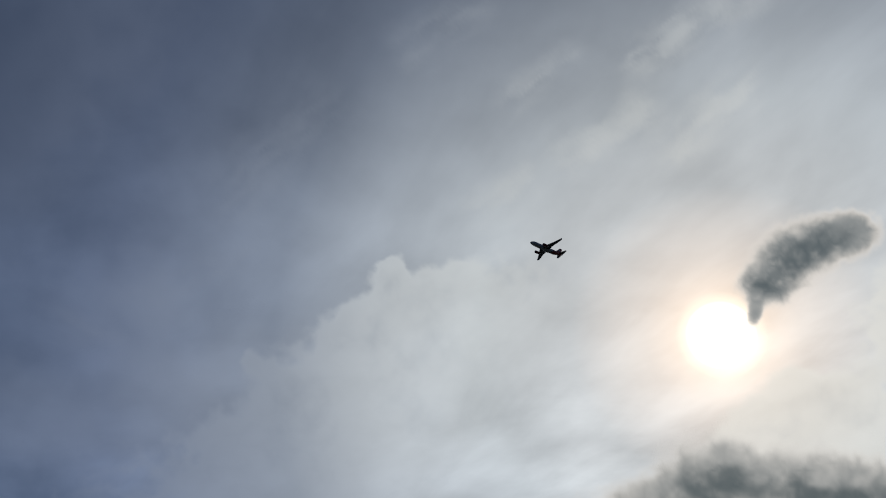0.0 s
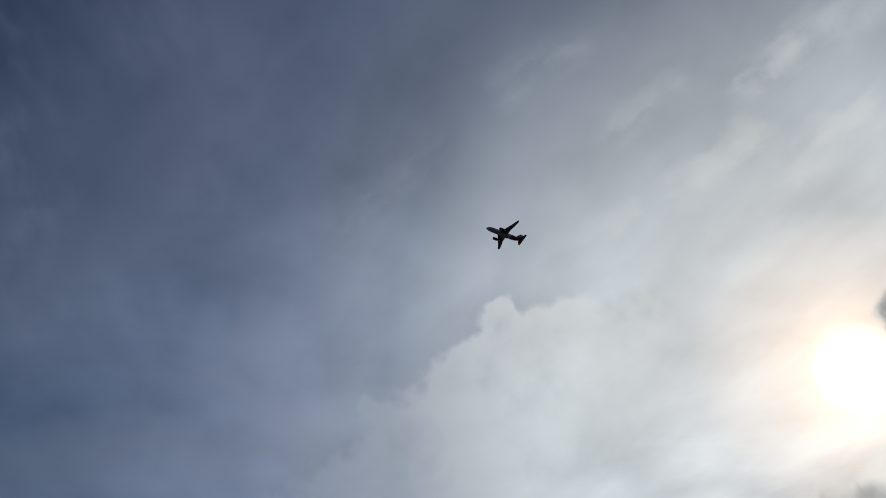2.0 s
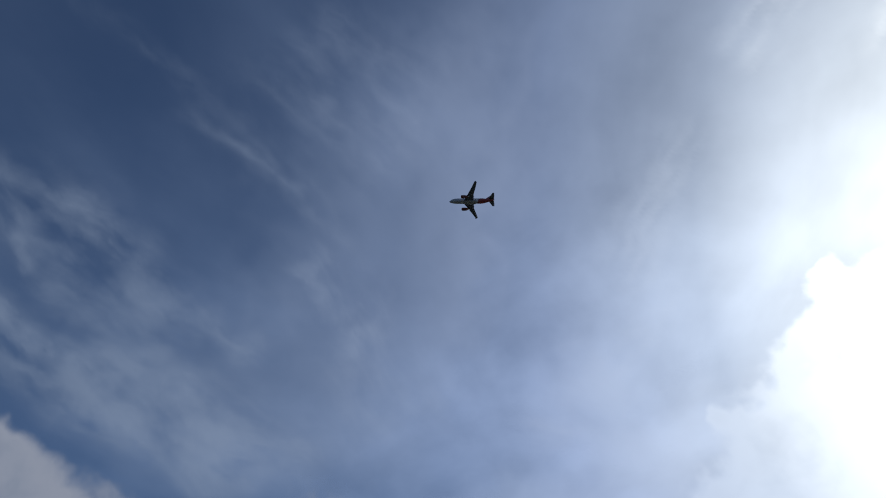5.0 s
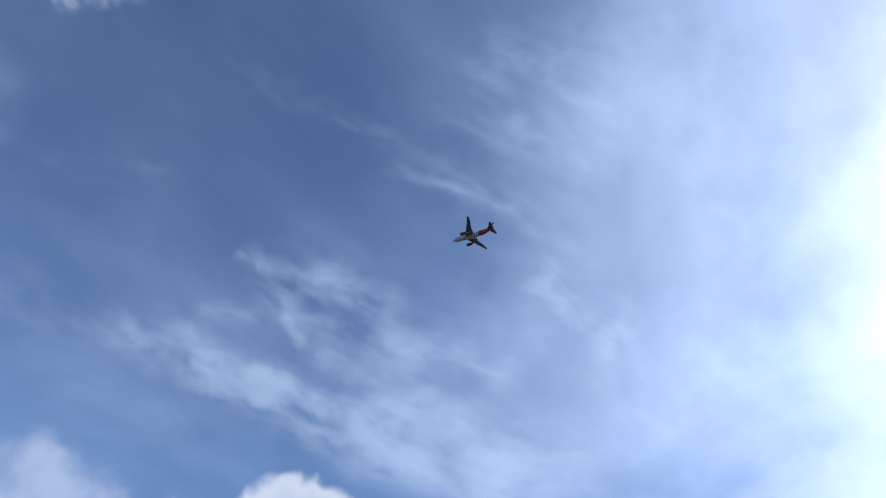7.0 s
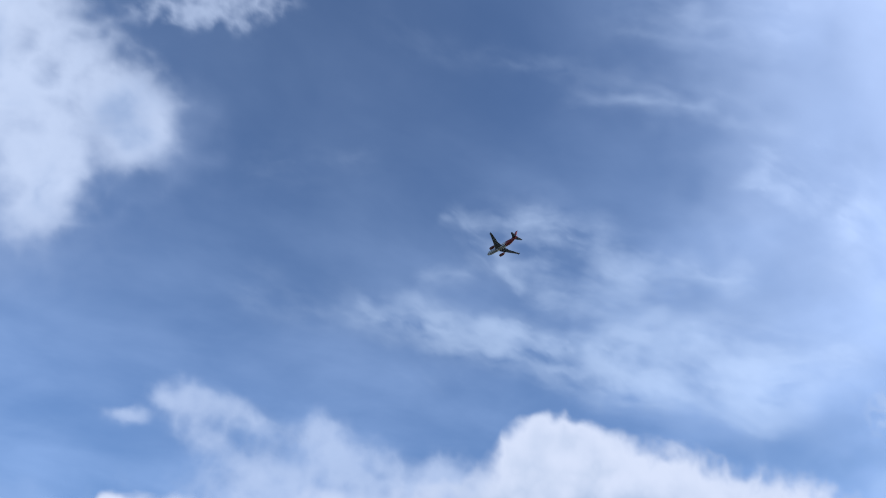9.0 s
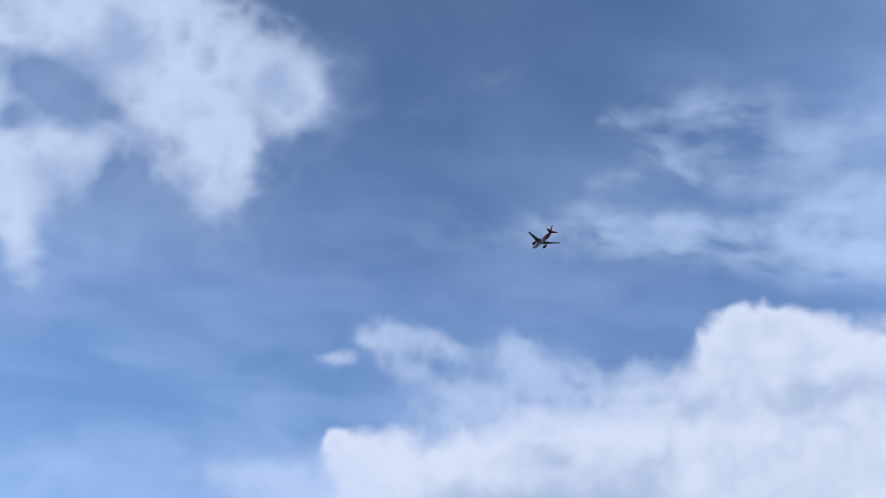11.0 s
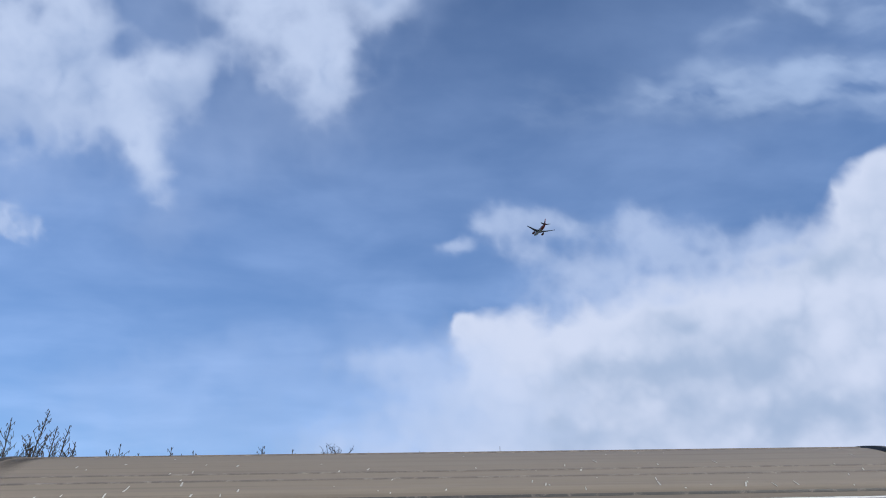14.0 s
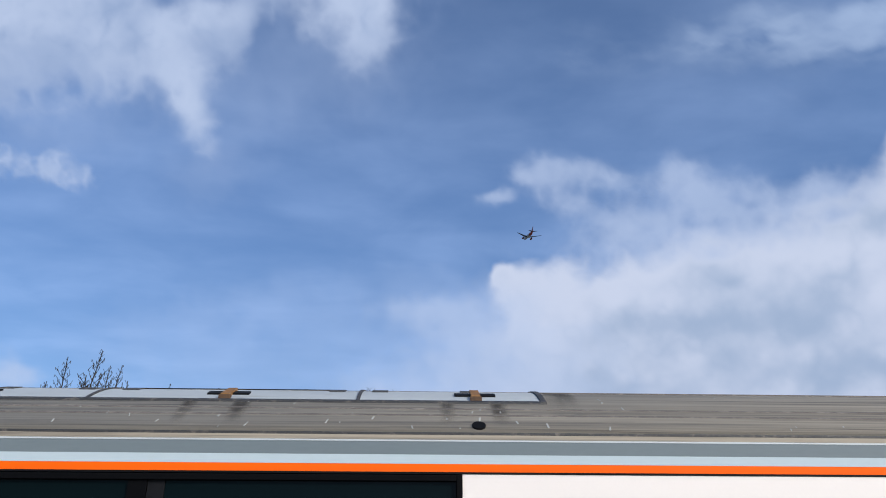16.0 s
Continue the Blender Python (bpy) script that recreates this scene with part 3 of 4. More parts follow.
    part("fin", aerofoil([((-9.6, 0, 1.7), 6.6, 0.7, (0, 1, 0)), ((-11.6, 0, 3.4), 5.0, 0.5, (0, 1, 0)), ((-15.1, 0, 7.5), 2.5, 0.24, (0, 1, 0)), ((-15.8, 0, 7.7), 1.7, 0.1, (0, 1, 0))]), AIR_ORANGE, plane, "orange tail fin", True)
    for side in (1, -1):
        part("fin_emblem", loft([[(-14.9, 0.20 * side, 4.3), (-12.9, 0.24 * side, 4.3), (-14.2, 0.20 * side, 5.8), (-15.5, 0.16 * side, 5.8)],
                                 [(-14.9, 0.26 * side, 4.3), (-12.9, 0.30 * side, 4.3), (-14.2, 0.25 * side, 5.8), (-15.5, 0.21 * side, 5.8)]]), AIR_WHITE_HAZED, plane, "pale emblem on the fin")
    return plane


AIRCRAFT = airliner()

# ---- train ----
SIDE, MIDDLE, APEX, GUTTER = 4.5, 5.9, 2.745, 2.285     # near side, centre line, heights above the platform
RAIL = -0.915
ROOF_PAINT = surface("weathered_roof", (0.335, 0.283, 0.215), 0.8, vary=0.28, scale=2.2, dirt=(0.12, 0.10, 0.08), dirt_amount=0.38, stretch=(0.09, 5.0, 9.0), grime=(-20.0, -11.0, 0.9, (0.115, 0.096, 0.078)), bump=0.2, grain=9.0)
END_PAINT = surface("peeling_white_end", (0.47, 0.475, 0.45), 0.6, vary=0.1, scale=1.3, dirt=(0.15, 0.125, 0.10), dirt_amount=0.6, stretch=(0.6, 3.0, 6.0), bump=0.25, grain=12.0, top=(2.56, (0.25, 0.222, 0.185)))
BROWN_END = surface("sooty_end", (0.38, 0.39, 0.38), 0.65, vary=0.15, scale=1.6, dirt=(0.12, 0.1, 0.08), dirt_amount=0.5, stretch=(0.4, 3.0, 6.0), bump=0.25, grain=12.0, top=(2.475, (0.115, 0.092, 0.072)))
STAIN, _n = material("soot_smear")
_across = _n.add("ShaderNodeSeparateXYZ")
_n.plug(_across.inputs[0], _n.add("ShaderNodeTexCoord").outputs["Generated"])
_fade = _n.span(_across.outputs[1], 0.02, 0.75)
_mask = _n.math("MULTIPLY", _n.noise(_n.mapped(_n.add("ShaderNodeTexCoord").outputs["Object"], (6, 1.5, 1.5)), 1.5, 5, 0.6), _n.math("MULTIPLY", _across.outputs[0], _n.math("SUBTRACT", 1.0, _across.outputs[0])))
_soot = _n.add("ShaderNodeBsdfPrincipled")
_soot.inputs["Base Color"].default_value, _soot.inputs["Roughness"].default_value = (0.05, 0.042, 0.035, 1), 0.9
_blend = _n.add("ShaderNodeMixShader")
_n.plug(_blend.inputs[0], _n.math("MULTIPLY", _fade, _n.span(_mask, 0.02, 0.17, 0.0, 0.40)))
_n.plug(_blend.inputs[1], _n.add("ShaderNodeBsdfTransparent").outputs[0])
_n.plug(_blend.inputs[2], _soot.outputs[0])
_n.plug(_n.add("ShaderNodeOutputMaterial").inputs[0], _blend.outputs[0])
WELL_PAINT = surface("well_beige", (0.46, 0.42, 0.36), 0.6, vary=0.12, scale=1.5, stretch=(0.2, 3, 3))
HATCH_PAINT = surface("hatch_white", (0.37, 0.39, 0.395), 0.75, vary=0.07, scale=2.2, dirt=(0.30, 0.29, 0.27), dirt_amount=0.15, stretch=(0.5, 2, 2))
RUBBER = surface("black_rubber", (0.035, 0.033, 0.032), 0.6, vary=0.2, scale=8, dirt=(0.14, 0.12, 0.10), dirt_amount=0.3, bump=0.3)
CHIP = surface("chipped_paint", (0.37, 0.355, 0.32), 0.7, vary=0.15, scale=20)
# sooty brown; on the flank's cut end it stands in for shade
SOOT_SHADE = surface("soot_shade_brown", (0.12, 0.10, 0.085), 0.75, vary=0.25, scale=5, dirt=(0.22, 0.19, 0.16), dirt_amount=0.4)
RUSTED = surface("rusted_ochre", (0.09, 0.045, 0.02), 0.8, vary=0.3, scale=16, dirt=(0.06, 0.035, 0.02), dirt_amount=0.4)
BRACKET = surface("ochre_yellow", (0.22, 0.098, 0.022), 0.65, vary=0.18, scale=14, dirt=(0.16, 0.09, 0.04), dirt_amount=0.35)
BLACK = surface("black_paint", (0.005, 0.005, 0.0055), 0.6, vary=0.2, gloss=0.1)
CREAM = surface("cream_side", (0.82, 0.735, 0.67), 0.4, vary=0.02, scale=0.8, gloss=0.25)
BAND_DARK = surface("band_dark_grey", (0.16, 0.19, 0.20), 0.55, gloss=0.2, vary=0.06, scale=1.0, stretch=(0.2, 1, 1))
BAND_LIGHT = surface("band_light_grey", (0.46, 0.53, 0.55), 0.55, gloss=0.2, vary=0.05, scale=1.0, stretch=(0.2, 1, 1))
BAND_ORANGE = surface("band_orange", (0.95, 0.12, 0.002), 0.6, vary=0.04, scale=1.0, gloss=0.12)
PALE_LINE = surface("pale_line", (0.50, 0.52, 0.52), 0.4, vary=0.05)
GLASS_DARK = surface("tinted_glass", (0.002, 0.006, 0.007), 0.05, vary=0.02, gloss=0.05)
POST_GREY = surface("post_grey", (0.010, 0.010, 0.011), 0.6, vary=0.1, gloss=0.08)
FRAME_BLACK = surface("window_rubber", (0.003, 0.003, 0.0035), 0.6, vary=0.1, gloss=0.05)
STEEL = surface("rail_steel", (0.30, 0.27, 0.24), 0.4, 0.8, vary=0.2, scale=4)


def roof_z(y, apex=APEX):
    return apex - (apex - GUTTER) * min(1.0, abs(MIDDLE - y) / 1.34) ** 2.6


def roof_arc(lo, hi, steps, lift=0.0, apex=APEX):
    """Points of the roof's cross section between two widths, raised by lift."""
    return [(y, roof_z(y, apex) + lift) for y in (lo + (hi - lo) * k / steps for k in range(steps + 1))]


def roof_sheet(x0, x1, lo, hi, lift, thick, steps=10, skew=0.0, rake=0.0):
    """A curved plate on the roof. rake: how far its upper part lies along the car. skew: how far its upper edge is drawn towards its middle at both ends."""
    arc = roof_arc(lo, hi, steps)
    mid, rings = (x0 + x1) / 2, []
    for xe in (x0, x1):
        ring = []
        for k, (y, z) in enumerate(arc):
            ring.append((xe + (mid - xe) / abs(mid - xe) * skew * (k / steps) ** 1.5 + rake * min(1.0, (y - lo) / 0.8), y, z + lift))
        rings.append(ring + [(x, y, z - thick) for x, y, z in reversed(ring)])
    return loft(rings)


def roof_shell(stations, low=GUTTER):
    """Closed roof over stations of x and apex height; its foot stands on the gutter."""
    rings = []
    for x, apex, inset in stations:
        arc = []
        for k in range(33):
            y = MIDDLE - 1.34 + 2.68 * k / 32
            w = MIDDLE + (y - MIDDLE) * (1 - inset)
            arc.append((x, w, max(low, apex - (apex - low) * (abs(y - MIDDLE) / 1.34) ** 2.6)))
        rings.append(arc)
    return loft(rings)


def hatch_set(car, at):
    """Three white roof hatches with ochre lifting brackets, hinge pads, black slots and round vents."""
    for x0, x1, label in ((-2.11, -0.9, ""), (-0.88, 0.88, ""), (0.9, 2.11, "")):
        panel = part("roof_hatch", roof_sheet(at + x0, at + x1, 4.93, 5.62, 0.006, 0.03, 14, 0.0), HATCH_PAINT, car, "pale grey roof hatch")
        for xs in ((x0 + 0.16, x1 - 0.16) if abs(x0 + x1) < 0.1 else ((x1 - 0.12 if x0 < 0 else x0 + 0.12),)):
            part("hinge_pad", roof_sheet(at + xs - 0.055, at + xs + 0.055, 5.19, 5.31, 0.014, 0.02, 2), RUBBER, panel, "black hinge pad")
    for x in (-0.89, 0.89):
        part("hatch_joint", roof_sheet(at + x - 0.011, at + x + 0.011, 4.90, 5.62, 0.016, 0.05, 8), RUBBER, car, "black rubber joint")
    for s in (-1, 1):
        part("hatch_end_seal", roof_sheet(at + s * 2.13 - 0.018, at + s * 2.13 + 0.018, 4.90, 5.62, 0.016, 0.05, 8), RUBBER, car, "sooty end seal")
        part("soot_stain", roof_sheet(at + s * 2.27 - 0.13, at + s * 2.27 + 0.13, 4.72, 5.5, 0.0045, 0.002, 10), STAIN, car, "soot stain on the roof")
    part("hatch_sill", roof_sheet(at - 2.15, at + 2.15, 4.897, 4.925, 0.012, 0.03, 2), RUBBER, car, "black hatch sill")
    part("hatch_rail", roof_sheet(at - 0.75, at + 0.75, 5.30, 5.33, 0.014, 0.02, 2), BLACK, car, "thin black rail")
    for x in (-1.68, 0.0, 1.68):
        part("bracket_slot", roof_sheet(at + x - 0.14, at + x + 0.14, 5.03, 5.10, 0.018, 0.02, 2), BLACK, car, "black slot")
        bm = box(-0.032, 0.032, 4.955, 5.16, -0.02, 0.016, 0.006)
        z0, z1 = roof_z(4.955) + 0.022, roof_z(5.15) + 0.016
        for v in bm.verts:
            v.co.z += z0 + (z1 - z0) * (v.co.y - 4.955) / 0.195
            v.co.x += at + x
        bracket = part("lifting_bracket", bm, BRACKET, car, "rusty ochre lifting bracket")
        part("bracket_block", box(at + x - 0.04, at + x + 0.04, 4.94, 4.985, roof_z(4.955) - 0.005, roof_z(4.955) + 0.030, 0.008), RUSTED, bracket, "rust-brown end block")
        if x:
            part("hinge_pad", roof_sheet(at + x + 0.05 - 0.14 * (x > 0), at + x + 0.15 - 0.14 * (x > 0), 5.2, 5.31, 0.014, 0.02, 2), RUBBER, car, "black hinge pad")
            hole = bmesh.new()
            bmesh.ops.create_cone(hole, cap_ends=True, segments=20, radius1=0.043, radius2=0.043, depth=0.012)
            hole.transform(Matrix.Translation((at + x - 0.01, 4.613, roof_z(4.613) + 0.006)) @ Matrix.Rotation(math.atan2(roof_z(4.633) - roof_z(4.593), 0.04), 4, "X"))
            part("roof_vent", hole, BLACK, car, "round black vent")
        for off, wide in ((-0.2, 0.13), (0.14, 0.15)):
            part("soot_smear", roof_sheet(at + x + off - wide / 2, at + x + off + wide / 2, 4.60, 4.89, 0.0035, 0.002, 6), STAIN, car, "soot smear down the roof")


def car_side(car, x0, x1, doors):
    """Near and far side with bands, windows in openings and the gutter."""
    windows = [(x, x + w) for x, w in doors if x0 + 0.3 < x and x + w < x1 - 0.3]
    for far in (0, 1):
        put = (lambda y: 2 * MIDDLE - y) if far else (lambda y: y)
        slab = lambda a, b, ya, yb, za, zb, bev=0.0: box(a, b, *sorted((put(ya), put(yb))), za, zb, bev)
        part("gutter", slab(x0, x1, SIDE + 0.03, SIDE + 0.09, GUTTER - 0.02, GUTTER - 0.002, 0.004), RUBBER, car, "dark rain gutter")
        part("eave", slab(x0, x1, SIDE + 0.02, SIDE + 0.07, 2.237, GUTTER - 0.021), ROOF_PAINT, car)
        part("pale_line", slab(x0, x1, SIDE + 0.004, SIDE + 0.06, 2.223, 2.233), PALE_LINE, car, "thin pale line")
        part("dark_band", slab(x0, x1, SIDE + 0.002, SIDE + 0.06, 2.147, 2.221), BAND_DARK, car, "dark grey band")
        part("light_band", slab(x0, x1, SIDE + 0.001, SIDE + 0.06, 2.093, 2.146), BAND_LIGHT, car, "light grey band")
        part("orange_band", slab(x0, x1, SIDE - 0.001, SIDE + 0.06, 2.047, 2.092), BAND_ORANGE, car, "bright orange cantrail band")
        part("drip_line", slab(x0, x1, SIDE - 0.006, SIDE + 0.06, 2.035, 2.046), BLACK, car, "thin black line")
        edges = [x0] + [e for w in windows for e in w] + [x1]
        for a, b in zip(edges[::2], edges[1::2]):
            part("side_panel", slab(a, b, SIDE, SIDE + 0.06, 1.0, 2.034), CREAM, car, "cream painted side panel")
        part("side_skirt", slab(x0, x1, SIDE, SIDE + 0.06, -0.25, 0.999), CREAM, car, "cream lower side")
        for a, b in windows:
            frame_ob = part("window", slab(a + 0.003, b - 0.003, SIDE + 0.03, SIDE + 0.045, 1.003, 2.015), GLASS_DARK, car, "dark tinted window")
            for fa, fb, za, zb in ((a + 0.001, a + 0.035, 1.0, 2.030), (b - 0.035, b - 0.001, 1.0, 2.030), (a + 0.036, b - 0.036, 1.995, 2.030), (a + 0.036, b - 0.036, 1.0, 1.03)):
                part("window_frame", slab(fa, fb, SIDE - 0.008, SIDE + 0.029, za, zb, 0.004), FRAME_BLACK, frame_ob, "black rubber frame")
            k = b - 1.94
            while k > a + 0.4:
                part("mullion", slab(k, k + 0.11, SIDE + 0.012, SIDE + 0.029, 1.031, 1.994), FRAME_BLACK, frame_ob, "dark mullion")
                part("window_post", slab(k + 0.112, k + 0.21, SIDE + 0.02, SIDE + 0.029, 1.031, 1.994), POST_GREY, frame_ob, "dark grey post")
                k -= 2.2


def chips(car, x0, x1, count, seed):
    """Pale chips where the roof paint has flaked."""
    rng = random.Random(seed)
    for _ in range(count):
        x, y = rng.uniform(x0, x1), 4.585 + 0.55 * rng.random() ** 1.8
        w, h = rng.uniform(0.005, 0.012), rng.uniform(0.008, 0.05) * rng.random() ** 0.5
        part("paint_chip", roof_sheet(x, x + w, y, y + h, 0.003, 0.002, 2, rng.uniform(0, 0.3 * w), rng.uniform(-0.3, 0.5)), CHIP, car, "pale paint chip")


def running_gear(car, x0, x1):
    part("underframe", box(x0 + 0.2, x1 - 0.2, SIDE + 0.15, 2 * MIDDLE - SIDE - 0.15, -0.6, -0.25, 0.02), BLACK, car)
    part("floor", box(x0 + 0.05, x1 - 0.05, SIDE + 0.061, 2 * MIDDLE - SIDE - 0.061, -0.249, -0.1), SOOT_SHADE, car)
    part("ceiling_panel", box(x0 + 0.05, x1 - 0.05, SIDE + 0.095, 2 * MIDDLE - SIDE - 0.095, 2.245, GUTTER - 0.002), SOOT_SHADE, car)
    for bx in (x0 + 2.6, x1 - 2.6):
        for ax in (-1.2, 1.2):
            for y in (MIDDLE - 0.75, MIDDLE + 0.75):
                wheel = bmesh.new()
                bmesh.ops.create_cone(wheel, cap_ends=True, segments=24, radius1=0.42, radius2=0.42, depth=0.12, matrix=Matrix.Translation((bx + ax, y, RAIL + 0.42)) @ Matrix.Rotation(math.pi / 2, 4, "X"))
                part("wheel", wheel, STEEL, car)
        part("bogie_frame", box(bx - 1.8, bx + 1.8, MIDDLE - 0.95, MIDDLE + 0.95, -0.72, -0.601, 0.03), BLACK, car)


def leading_car():
    """Measured from the gap between the two cars, x along the train."""
    car = thing("train_car", "grey-roofed electric train car with lowered roof well", "train", "cars of the train")
    part("end_roof", roof_shell([(0.42, 2.44, 0.10), (0.45, 2.58, 0.05), (0.51, 2.68, 0.02), (0.62, 2.735, 0.0), (0.78, 2.758, 0), (0.95, 2.745, 0), (1.15, 2.715, 0), (1.30, 2.70, 0.0)]), BROWN_END, car, "sooty brown end of the roof", True)
    # the roof's near flank runs on beside the well, cut off square
    ring = roof_arc(4.56, 5.46, 16, 0.0, 2.70) + [(5.46, GUTTER)]
    part("well_cheek", loft([[(x, y, max(GUTTER, z)) for y, z in ring] for x in (1.301, 1.95)]), BROWN_END, car, "sooty brown flank beside the well")
    # the shade on the cut end is put into this dark brown slab
    part("well_cheek_end", loft([[(x, y, max(GUTTER, z - 0.004)) for y, z in ring] for x in (1.951, 1.965)]), SOOT_SHADE, car, "cut end of the flank, its shade painted dark")
    part("well_knob", box(1.966, 2.06, 4.60, 4.68, GUTTER, 2.425, 0.02), RUBBER, car, "black rubber knob")
    part("well_end", roof_shell([(1.302, 2.69, 0.004), (1.335, 2.69, 0.004)]), SOOT_SHADE, car, "dark brown end wall of the well")
    part("well_roof", roof_shell([(1.34, 2.57, 0), (7.79, 2.57, 0)]), WELL_PAINT, car, "low beige roof well", True)
    part("well_end", roof_shell([(7.795, APEX - 0.004, 0.004), (7.828, APEX - 0.004, 0.004)]), BLACK, car, "black end wall of the well")
    part("end_roof", roof_shell([(7.83, APEX, 0), (8.28, APEX, 0)]), BROWN_END, car, "sooty brown end of the roof", True)
    part("roof_strap", roof_sheet(8.28, 8.36, 4.58, 7.22, 0.03, 0.06, 24), RUBBER, car, "black rubber strap over the roof", True)
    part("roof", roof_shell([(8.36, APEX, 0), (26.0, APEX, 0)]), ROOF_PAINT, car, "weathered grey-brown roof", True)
    hatch_set(car, 10.48)
    car_side(car, 0.40, 26.0, ((4.0, 4.0), (14.0, 4.2)))
    running_gear(car, 0.40, 26.0)
    return car


def trailing_car():
    car = thing("train_car", "grey-roofed electric train car with white hatches and cream side", "train", "cars of the train")
    part("end_roof", roof_shell([(-0.30, 2.42, 0.12), (-0.34, 2.54, 0.07), (-0.43, 2.67, 0.03), (-0.6, 2.72, 0.005), (-0.85, APEX, 0), (-1.84, APEX, 0)]), END_PAINT, car, "peeling white end of the roof", True)
    part("corner_seam", roof_shell([(-0.50, 2.69, 0.018), (-0.53, 2.705, 0.012)]), SOOT_SHADE, car, "rust-brown seam", True)
    part("roof_strap", roof_sheet(-1.95, -1.87, 4.58, 7.22, 0.014, 0.04, 30, 0.0, 0.1), RUBBER, car, "black rubber strap over the roof", True)
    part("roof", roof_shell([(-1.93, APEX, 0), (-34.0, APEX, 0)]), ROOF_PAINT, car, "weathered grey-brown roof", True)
    part("roof_ridge", roof_sheet(-34.0, -1.95, 5.29, 5.33, 0.008, 0.02, 2), SOOT_SHADE, car, "thin ridge line")
    for y in (4.72, 4.80):
        part("roof_rib", roof_sheet(-34.0, -1.95, y, y + 0.012, 0.004, 0.01, 1), SOOT_SHADE, car, "fine roof rib")
    hatch_set(car, -10.13)
    hatch_set(car, -27.55)
    chips(car, -7.5, -2.0, 60, 5)
    chips(car, -1.8, -0.9, 26, 9)
    chips(car, -29.5, -25.0, 55, 6)
    chips(car, -12.5, -8.0, 25, 7)
    chips(car, -25.0, -12.5, 25, 8)
    car_side(car, -34.0, -0.40, ((-31.0, 5.01), (-14.0, 4.2), (-7.0, 3.4)))
    running_gear(car, -34.0, -0.40)
    return car


CARS = (leading_car(), trailing_car())

# ---- ground, track and platform ----
GROUND = surface("scrub_ground", (0.09, 0.085, 0.05), 0.9, vary=0.3, scale=0.4, dirt=(0.05, 0.06, 0.025), dirt_amount=0.5, bump=0.5, grain=9)
BALLAST = surface("ballast", (0.17, 0.155, 0.14), 0.9, vary=0.35, scale=6, bump=0.9, grain=22)
PAVING = surface("platform_tarmac", (0.09, 0.09, 0.092), 0.85, vary=0.18, scale=1.5, bump=0.4, grain=80)
COPING = surface("coping_stone", (0.40, 0.39, 0.36), 0.8, vary=0.15, scale=3)
BARK = surface("wet_bark", (0.035, 0.03, 0.026), 0.85, vary=0.25, scale=6, bump=0.5, grain=30)
TWIGS = surface("winter_twigs", (0.03, 0.025, 0.022), 0.85, vary=0.25, scale=6)

tagged(mesh_object("ground", box(-2500, 2500, -2500, 2500, -1.6, -1.25), GROUND), "rough grassy ground beyond the railway", "ground", kind="structure")
tagged(mesh_object("track_bed", box(-300, 300, 4.3, 12.0, -1.25, RAIL - 0.17), BALLAST), "grey ballast track bed", "track", kind="structure")
for y in (MIDDLE - 0.75, MIDDLE + 0.75):
    tagged(mesh_object("rail", box(-300, 300, y - 0.036, y + 0.036, RAIL - 0.17, RAIL, 0.008), STEEL), "worn steel rail on the ballast", "rail", kind="structure")
tagged(mesh_object("platform", box(-120, 120, -5.0, 4.0, -1.25, 0.0), PAVING), "dark tarmac station platform", "platform", kind="structure")
tagged(mesh_object("platform_edge", box(-120, 120, 4.0, 4.32, -1.25, 0.004, 0.01), COPING), "pale stone platform edge", "platform", kind="structure")


def limb(bm, points, radii, sides=5):
    """A tapered limb along points."""
    rings = []
    for k, p in enumerate(points):
        d = (points[min(k + 1, len(points) - 1)] - points[max(k - 1, 0)]).normalized()
        a = d.orthogonal().normalized()
        b = d.cross(a)
        rings.append([bm.verts.new(p + (a * math.cos(2 * math.pi * j / sides) + b * math.sin(2 * math.pi * j / sides)) * radii[k]) for j in range(sides)])
    for r, s in zip(rings, rings[1:]):
        for j in range(sides):
            bm.faces.new((r[j], r[(j + 1) % sides], s[(j + 1) % sides], s[j]))
    bm.faces.new(rings[-1])


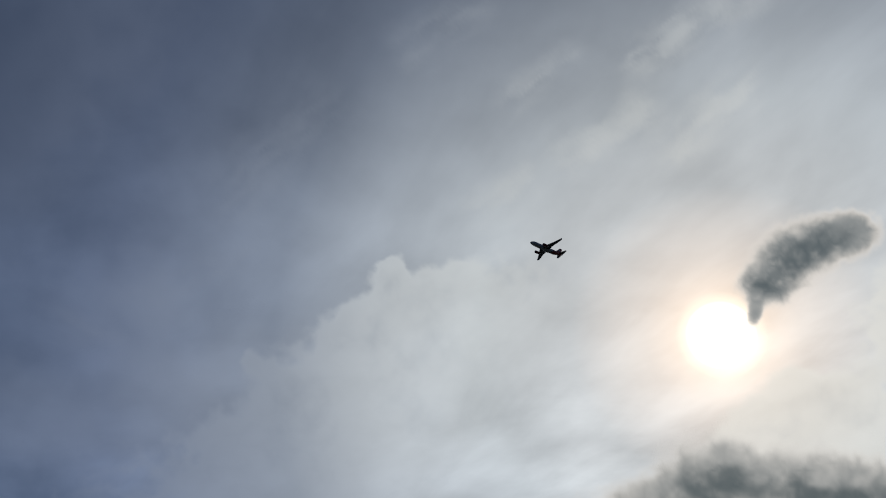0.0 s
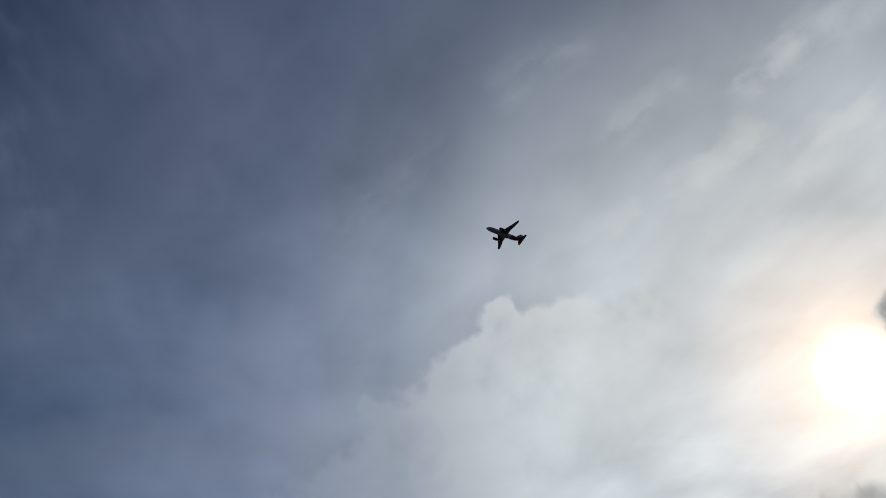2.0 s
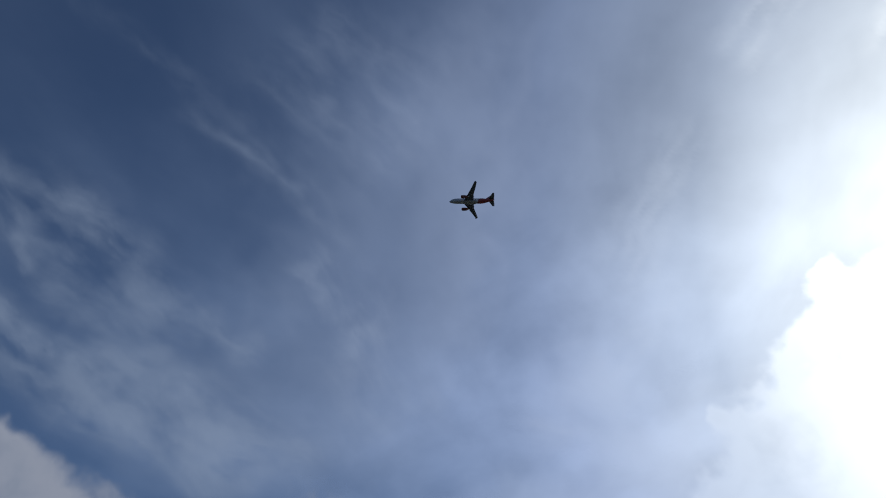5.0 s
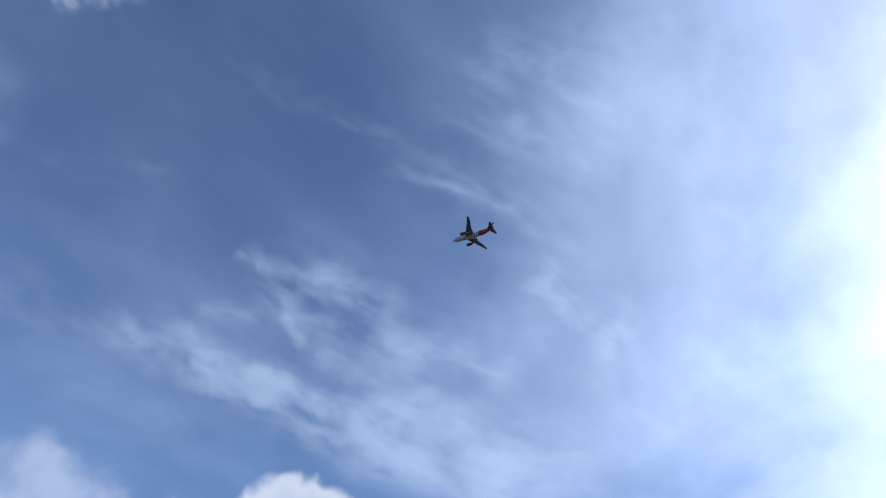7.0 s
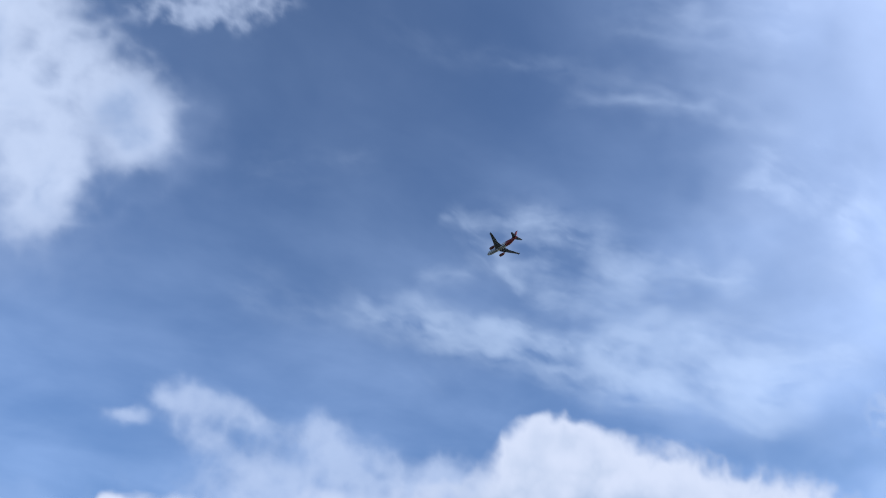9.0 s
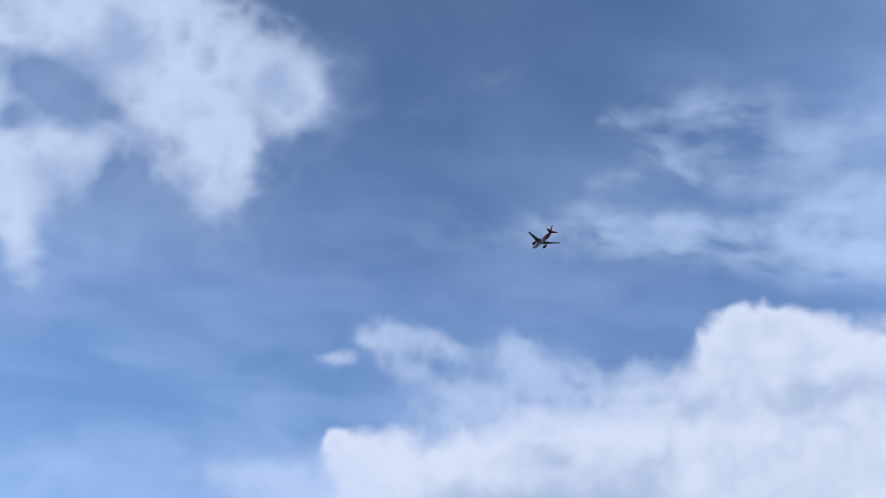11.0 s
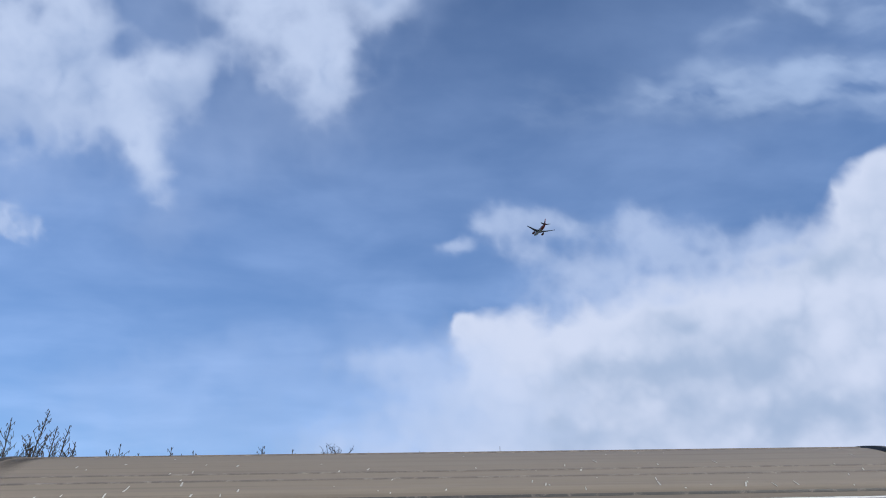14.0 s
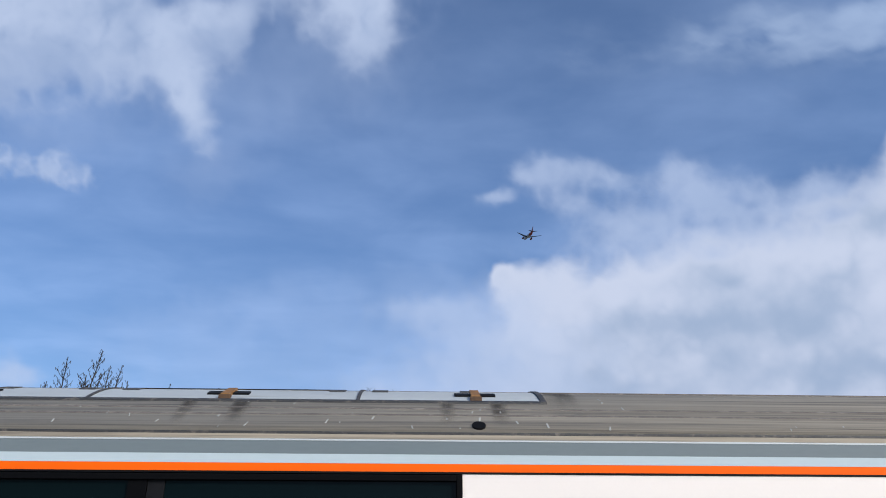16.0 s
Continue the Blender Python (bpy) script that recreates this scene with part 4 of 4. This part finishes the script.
def bare_tree(x, y, top, lean, kind, seed):
    """A leafless sapling whose leader ends at height top: a spike beset with upswept shoots, a bare whip, or a bush."""
    rng = random.Random(seed)
    words = {"spike": "leafless winter sapling with upswept side shoots", "whip": "bare straight sapling with few upright shoots", "bush": "leafless bushy tree with dense dark twigs"}
    tree = thing("bare_tree", words[kind], "tree", "trees behind the railway")
    height = top + 1.25
    fork = height - (2.9 if kind != "bush" else 1.5)
    trunk, crown = bmesh.new(), bmesh.new()
    stem = [Vector((-lean, 0, 0)), Vector((-lean + rng.uniform(-.06, .06), 0, fork * 0.5)), Vector((-lean, 0, fork))]
    limb(trunk, stem, (0.09, 0.07, 0.045), 8)

    def twig(start, way, length, radius, crook, steps=3):
        """A crooked twig; returns its points."""
        pts, p, d = [start], start.copy(), way.normalized()
        for _ in range(steps):
            d = (d + Vector((rng.uniform(-crook, crook), rng.uniform(-crook, crook), 0.10))).normalized()
            p = p + d * length / steps
            pts.append(p.copy())
        limb(crown, pts, [radius * (1 - 0.35 * k / steps) for k in range(steps + 1)], 3)
        return pts

    def catkin(tip):
        limb(crown, [tip, tip + Vector((rng.uniform(-.03, .03), 0, -rng.uniform(0.05, 0.12)))], (0.011, 0.010), 3)

    def leader(tip, start, thick, shoots, reach):
        """The main shoot, bowed a little, with side shoots that grow shorter towards the tip."""
        bow = Vector((rng.uniform(-.08, .08), rng.uniform(-.05, .05), 0))
        pts = [start.lerp(tip, k / 12) + bow * math.sin(math.pi * k / 12) + Vector((rng.uniform(-.014, .014), 0, 0)) * (0 < k < 12) for k in range(13)]
        limb(crown, pts, [thick * (1 - 0.6 * k / 12) for k in range(13)], 4)
        turn = rng.uniform(0, 6.3)
        for n_shoot in range(shoots):
            share = 0.28 + 0.70 * (n_shoot + rng.random() * 0.7) / shoots
            at = pts[0].lerp(pts[-1], share) if share > 0.99 else pts[int(share * 12)].lerp(pts[int(share * 12) + 1], share * 12 % 1)
            turn += 2.4 + rng.uniform(-.5, .5)
            length = (0.10 + reach * (1 - share)) * rng.uniform(0.6, 1.2)
            side = twig(at, Vector((math.cos(turn), math.sin(turn) * 0.7, rng.uniform(0.75, 1.5))), length, 0.013 if length > 0.4 else 0.010, 0.16, 4)
            if length > 0.22:
                for p in side[1:]:
                    for _ in range(2 if length > 0.5 else 1):
                        a = rng.uniform(0, 6.3)
                        end = twig(p, Vector((math.cos(a), math.sin(a), 1.0)), rng.uniform(0.07, 0.2), 0.009, 0.2, 2)[-1]
                        if rng.random() < 0.5:
                            catkin(end)
            if rng.random() < 0.6:
                catkin(side[-1])

    tip = Vector((0, 0, height))
    if kind == "spike":
        leader(tip, stem[-1], 0.032, 17, 1.15)
        for _ in range(2):
            low = Vector((rng.uniform(-0.9, 0.9), rng.uniform(-0.4, 0.4), height - rng.uniform(0.7, 1.3)))
            leader(low, stem[-1] + Vector((0, 0, 0.5)), 0.022, 9, 0.7)
    elif kind == "whip":
        leader(tip, stem[-1], 0.022, 3, 0.5)
        for _ in range(3):
            off = rng.uniform(-0.35, 0.35)
            twig(stem[-1] + Vector((off * 0.4, 0, rng.uniform(0.6, 1.4))), Vector((off * 0.5, rng.uniform(-.1, .1), 1)), rng.uniform(0.8, 1.3), 0.013, 0.04, 5)
    else:
        for n_limb in range(9):
            a = 2.4 * n_limb
            spread = rng.uniform(0.1, 0.75)
            main = twig(stem[-1], Vector((math.cos(a) * spread, math.sin(a) * spread, 1)), 1.45 * rng.uniform(0.7, 1.0), 0.022, 0.28, 7)
            for p in main[2:]:
                for _ in range(2):
                    b = rng.uniform(0, 6.3)
                    side = twig(p, Vector((math.cos(b), math.sin(b), rng.uniform(0.2, 1.2))), rng.uniform(0.16, 0.42), 0.010, 0.35, 3)
                    for q in side[1:]:
                        b = rng.uniform(0, 6.3)
                        twig(q, Vector((math.cos(b), math.sin(b), 0.6)), rng.uniform(0.06, 0.14), 0.008, 0.3, 2)
    high = max(v.co.z for v in crown.verts)
    for v in crown.verts:
        if v.co.z > fork:
            v.co.z = fork + (v.co.z - fork) * (height - fork) / (high - fork)
    part("trunk", trunk, BARK, tree)
    part("crown", crown, TWIGS, tree)
    tree.location = (x, y, -1.25)
    return tree


# places along the far side of the railway, height of the tip over the platform, lean of the stem
SPIKES = ((-10.44, 24.0, 8.03, 0.35), (-12.31, 25.6, 8.22, 0.15), (-10.45, 24.8, 7.72, 0.1), (-10.71, 26.4, 8.15, 0.35), (-10.83, 24.0, 7.22, 0.25), (-12.86, 25.6, 7.35, 0.2), (-9.79, 24.8, 7.23, 0.2), (-8.91, 26.4, 7.48, 0.1), (-8.39, 24.0, 6.79, -0.1), (-7.99, 25.6, 7.0, 0.5), (-6.75, 24.8, 7.01, 0.2), (-6.43, 26.4, 7.22, 0.05), (-5.42, 24.0, 6.33, 0.4), (-4.86, 25.6, 6.67, 0.3), (-3.83, 24.8, 7.0, 0.15), (-4.51, 26.4, 6.89, 0.05), (-3.38, 24.0, 6.34, 0.5), (-2.97, 25.6, 7.05, 0.05), (-3.03, 24.8, 6.72, 0.0), (-2.24, 26.4, 6.97, 0.3), (-4.95, 24.0, 6.27, 0.3))
WHIPS = ((-7.42, 25.6, 6.83, 0), (-6.4, 24.8, 6.79, 0), (2.27, 26.4, 6.73, 0), (2.33, 24.0, 6.41, 0), (2.97, 25.6, 6.78, 0.05), (3.99, 24.8, 6.89, 0), (4.02, 26.4, 6.88, 0), (4.12, 24.0, 6.34, 0.1), (4.67, 25.6, 6.38, 0), (4.87, 24.8, 6.03, -0.1))
BUSHES = ((-1.66, 26.4, 7.4, 0), (-0.78, 24.0, 6.56, 0), (0.21, 25.6, 6.76, 0), (1.29, 24.8, 6.77, 0), (0.89, 26.4, 6.67, 0), (4.96, 24.0, 5.98, 0))
for kind, rows in (("spike", SPIKES), ("whip", WHIPS), ("bush", BUSHES)):
    for seed, row in enumerate(rows):
        bare_tree(*row, kind, seed + 7)


# ---- what moves ----
def motions():
    walk(AIRCRAFT, [(t, pose(*place)) for t, *place in FLIGHT])
    way = ((0.0, -104.0), (6.0, -58.5), (10.0, -28.1), (11.0, -20.1), (12.0, -12.06), (12.5, -8.06), (13.0, -3.75), (13.5, 0.96), (14.0, 5.5), (14.5, 10.38), (15.0, 15.4), (15.5, 20.69), (16.0, 26.25))
    for car in CARS:
        walk(car, [(t, pose(x, 0, 0)) for t, x in way])


motions()
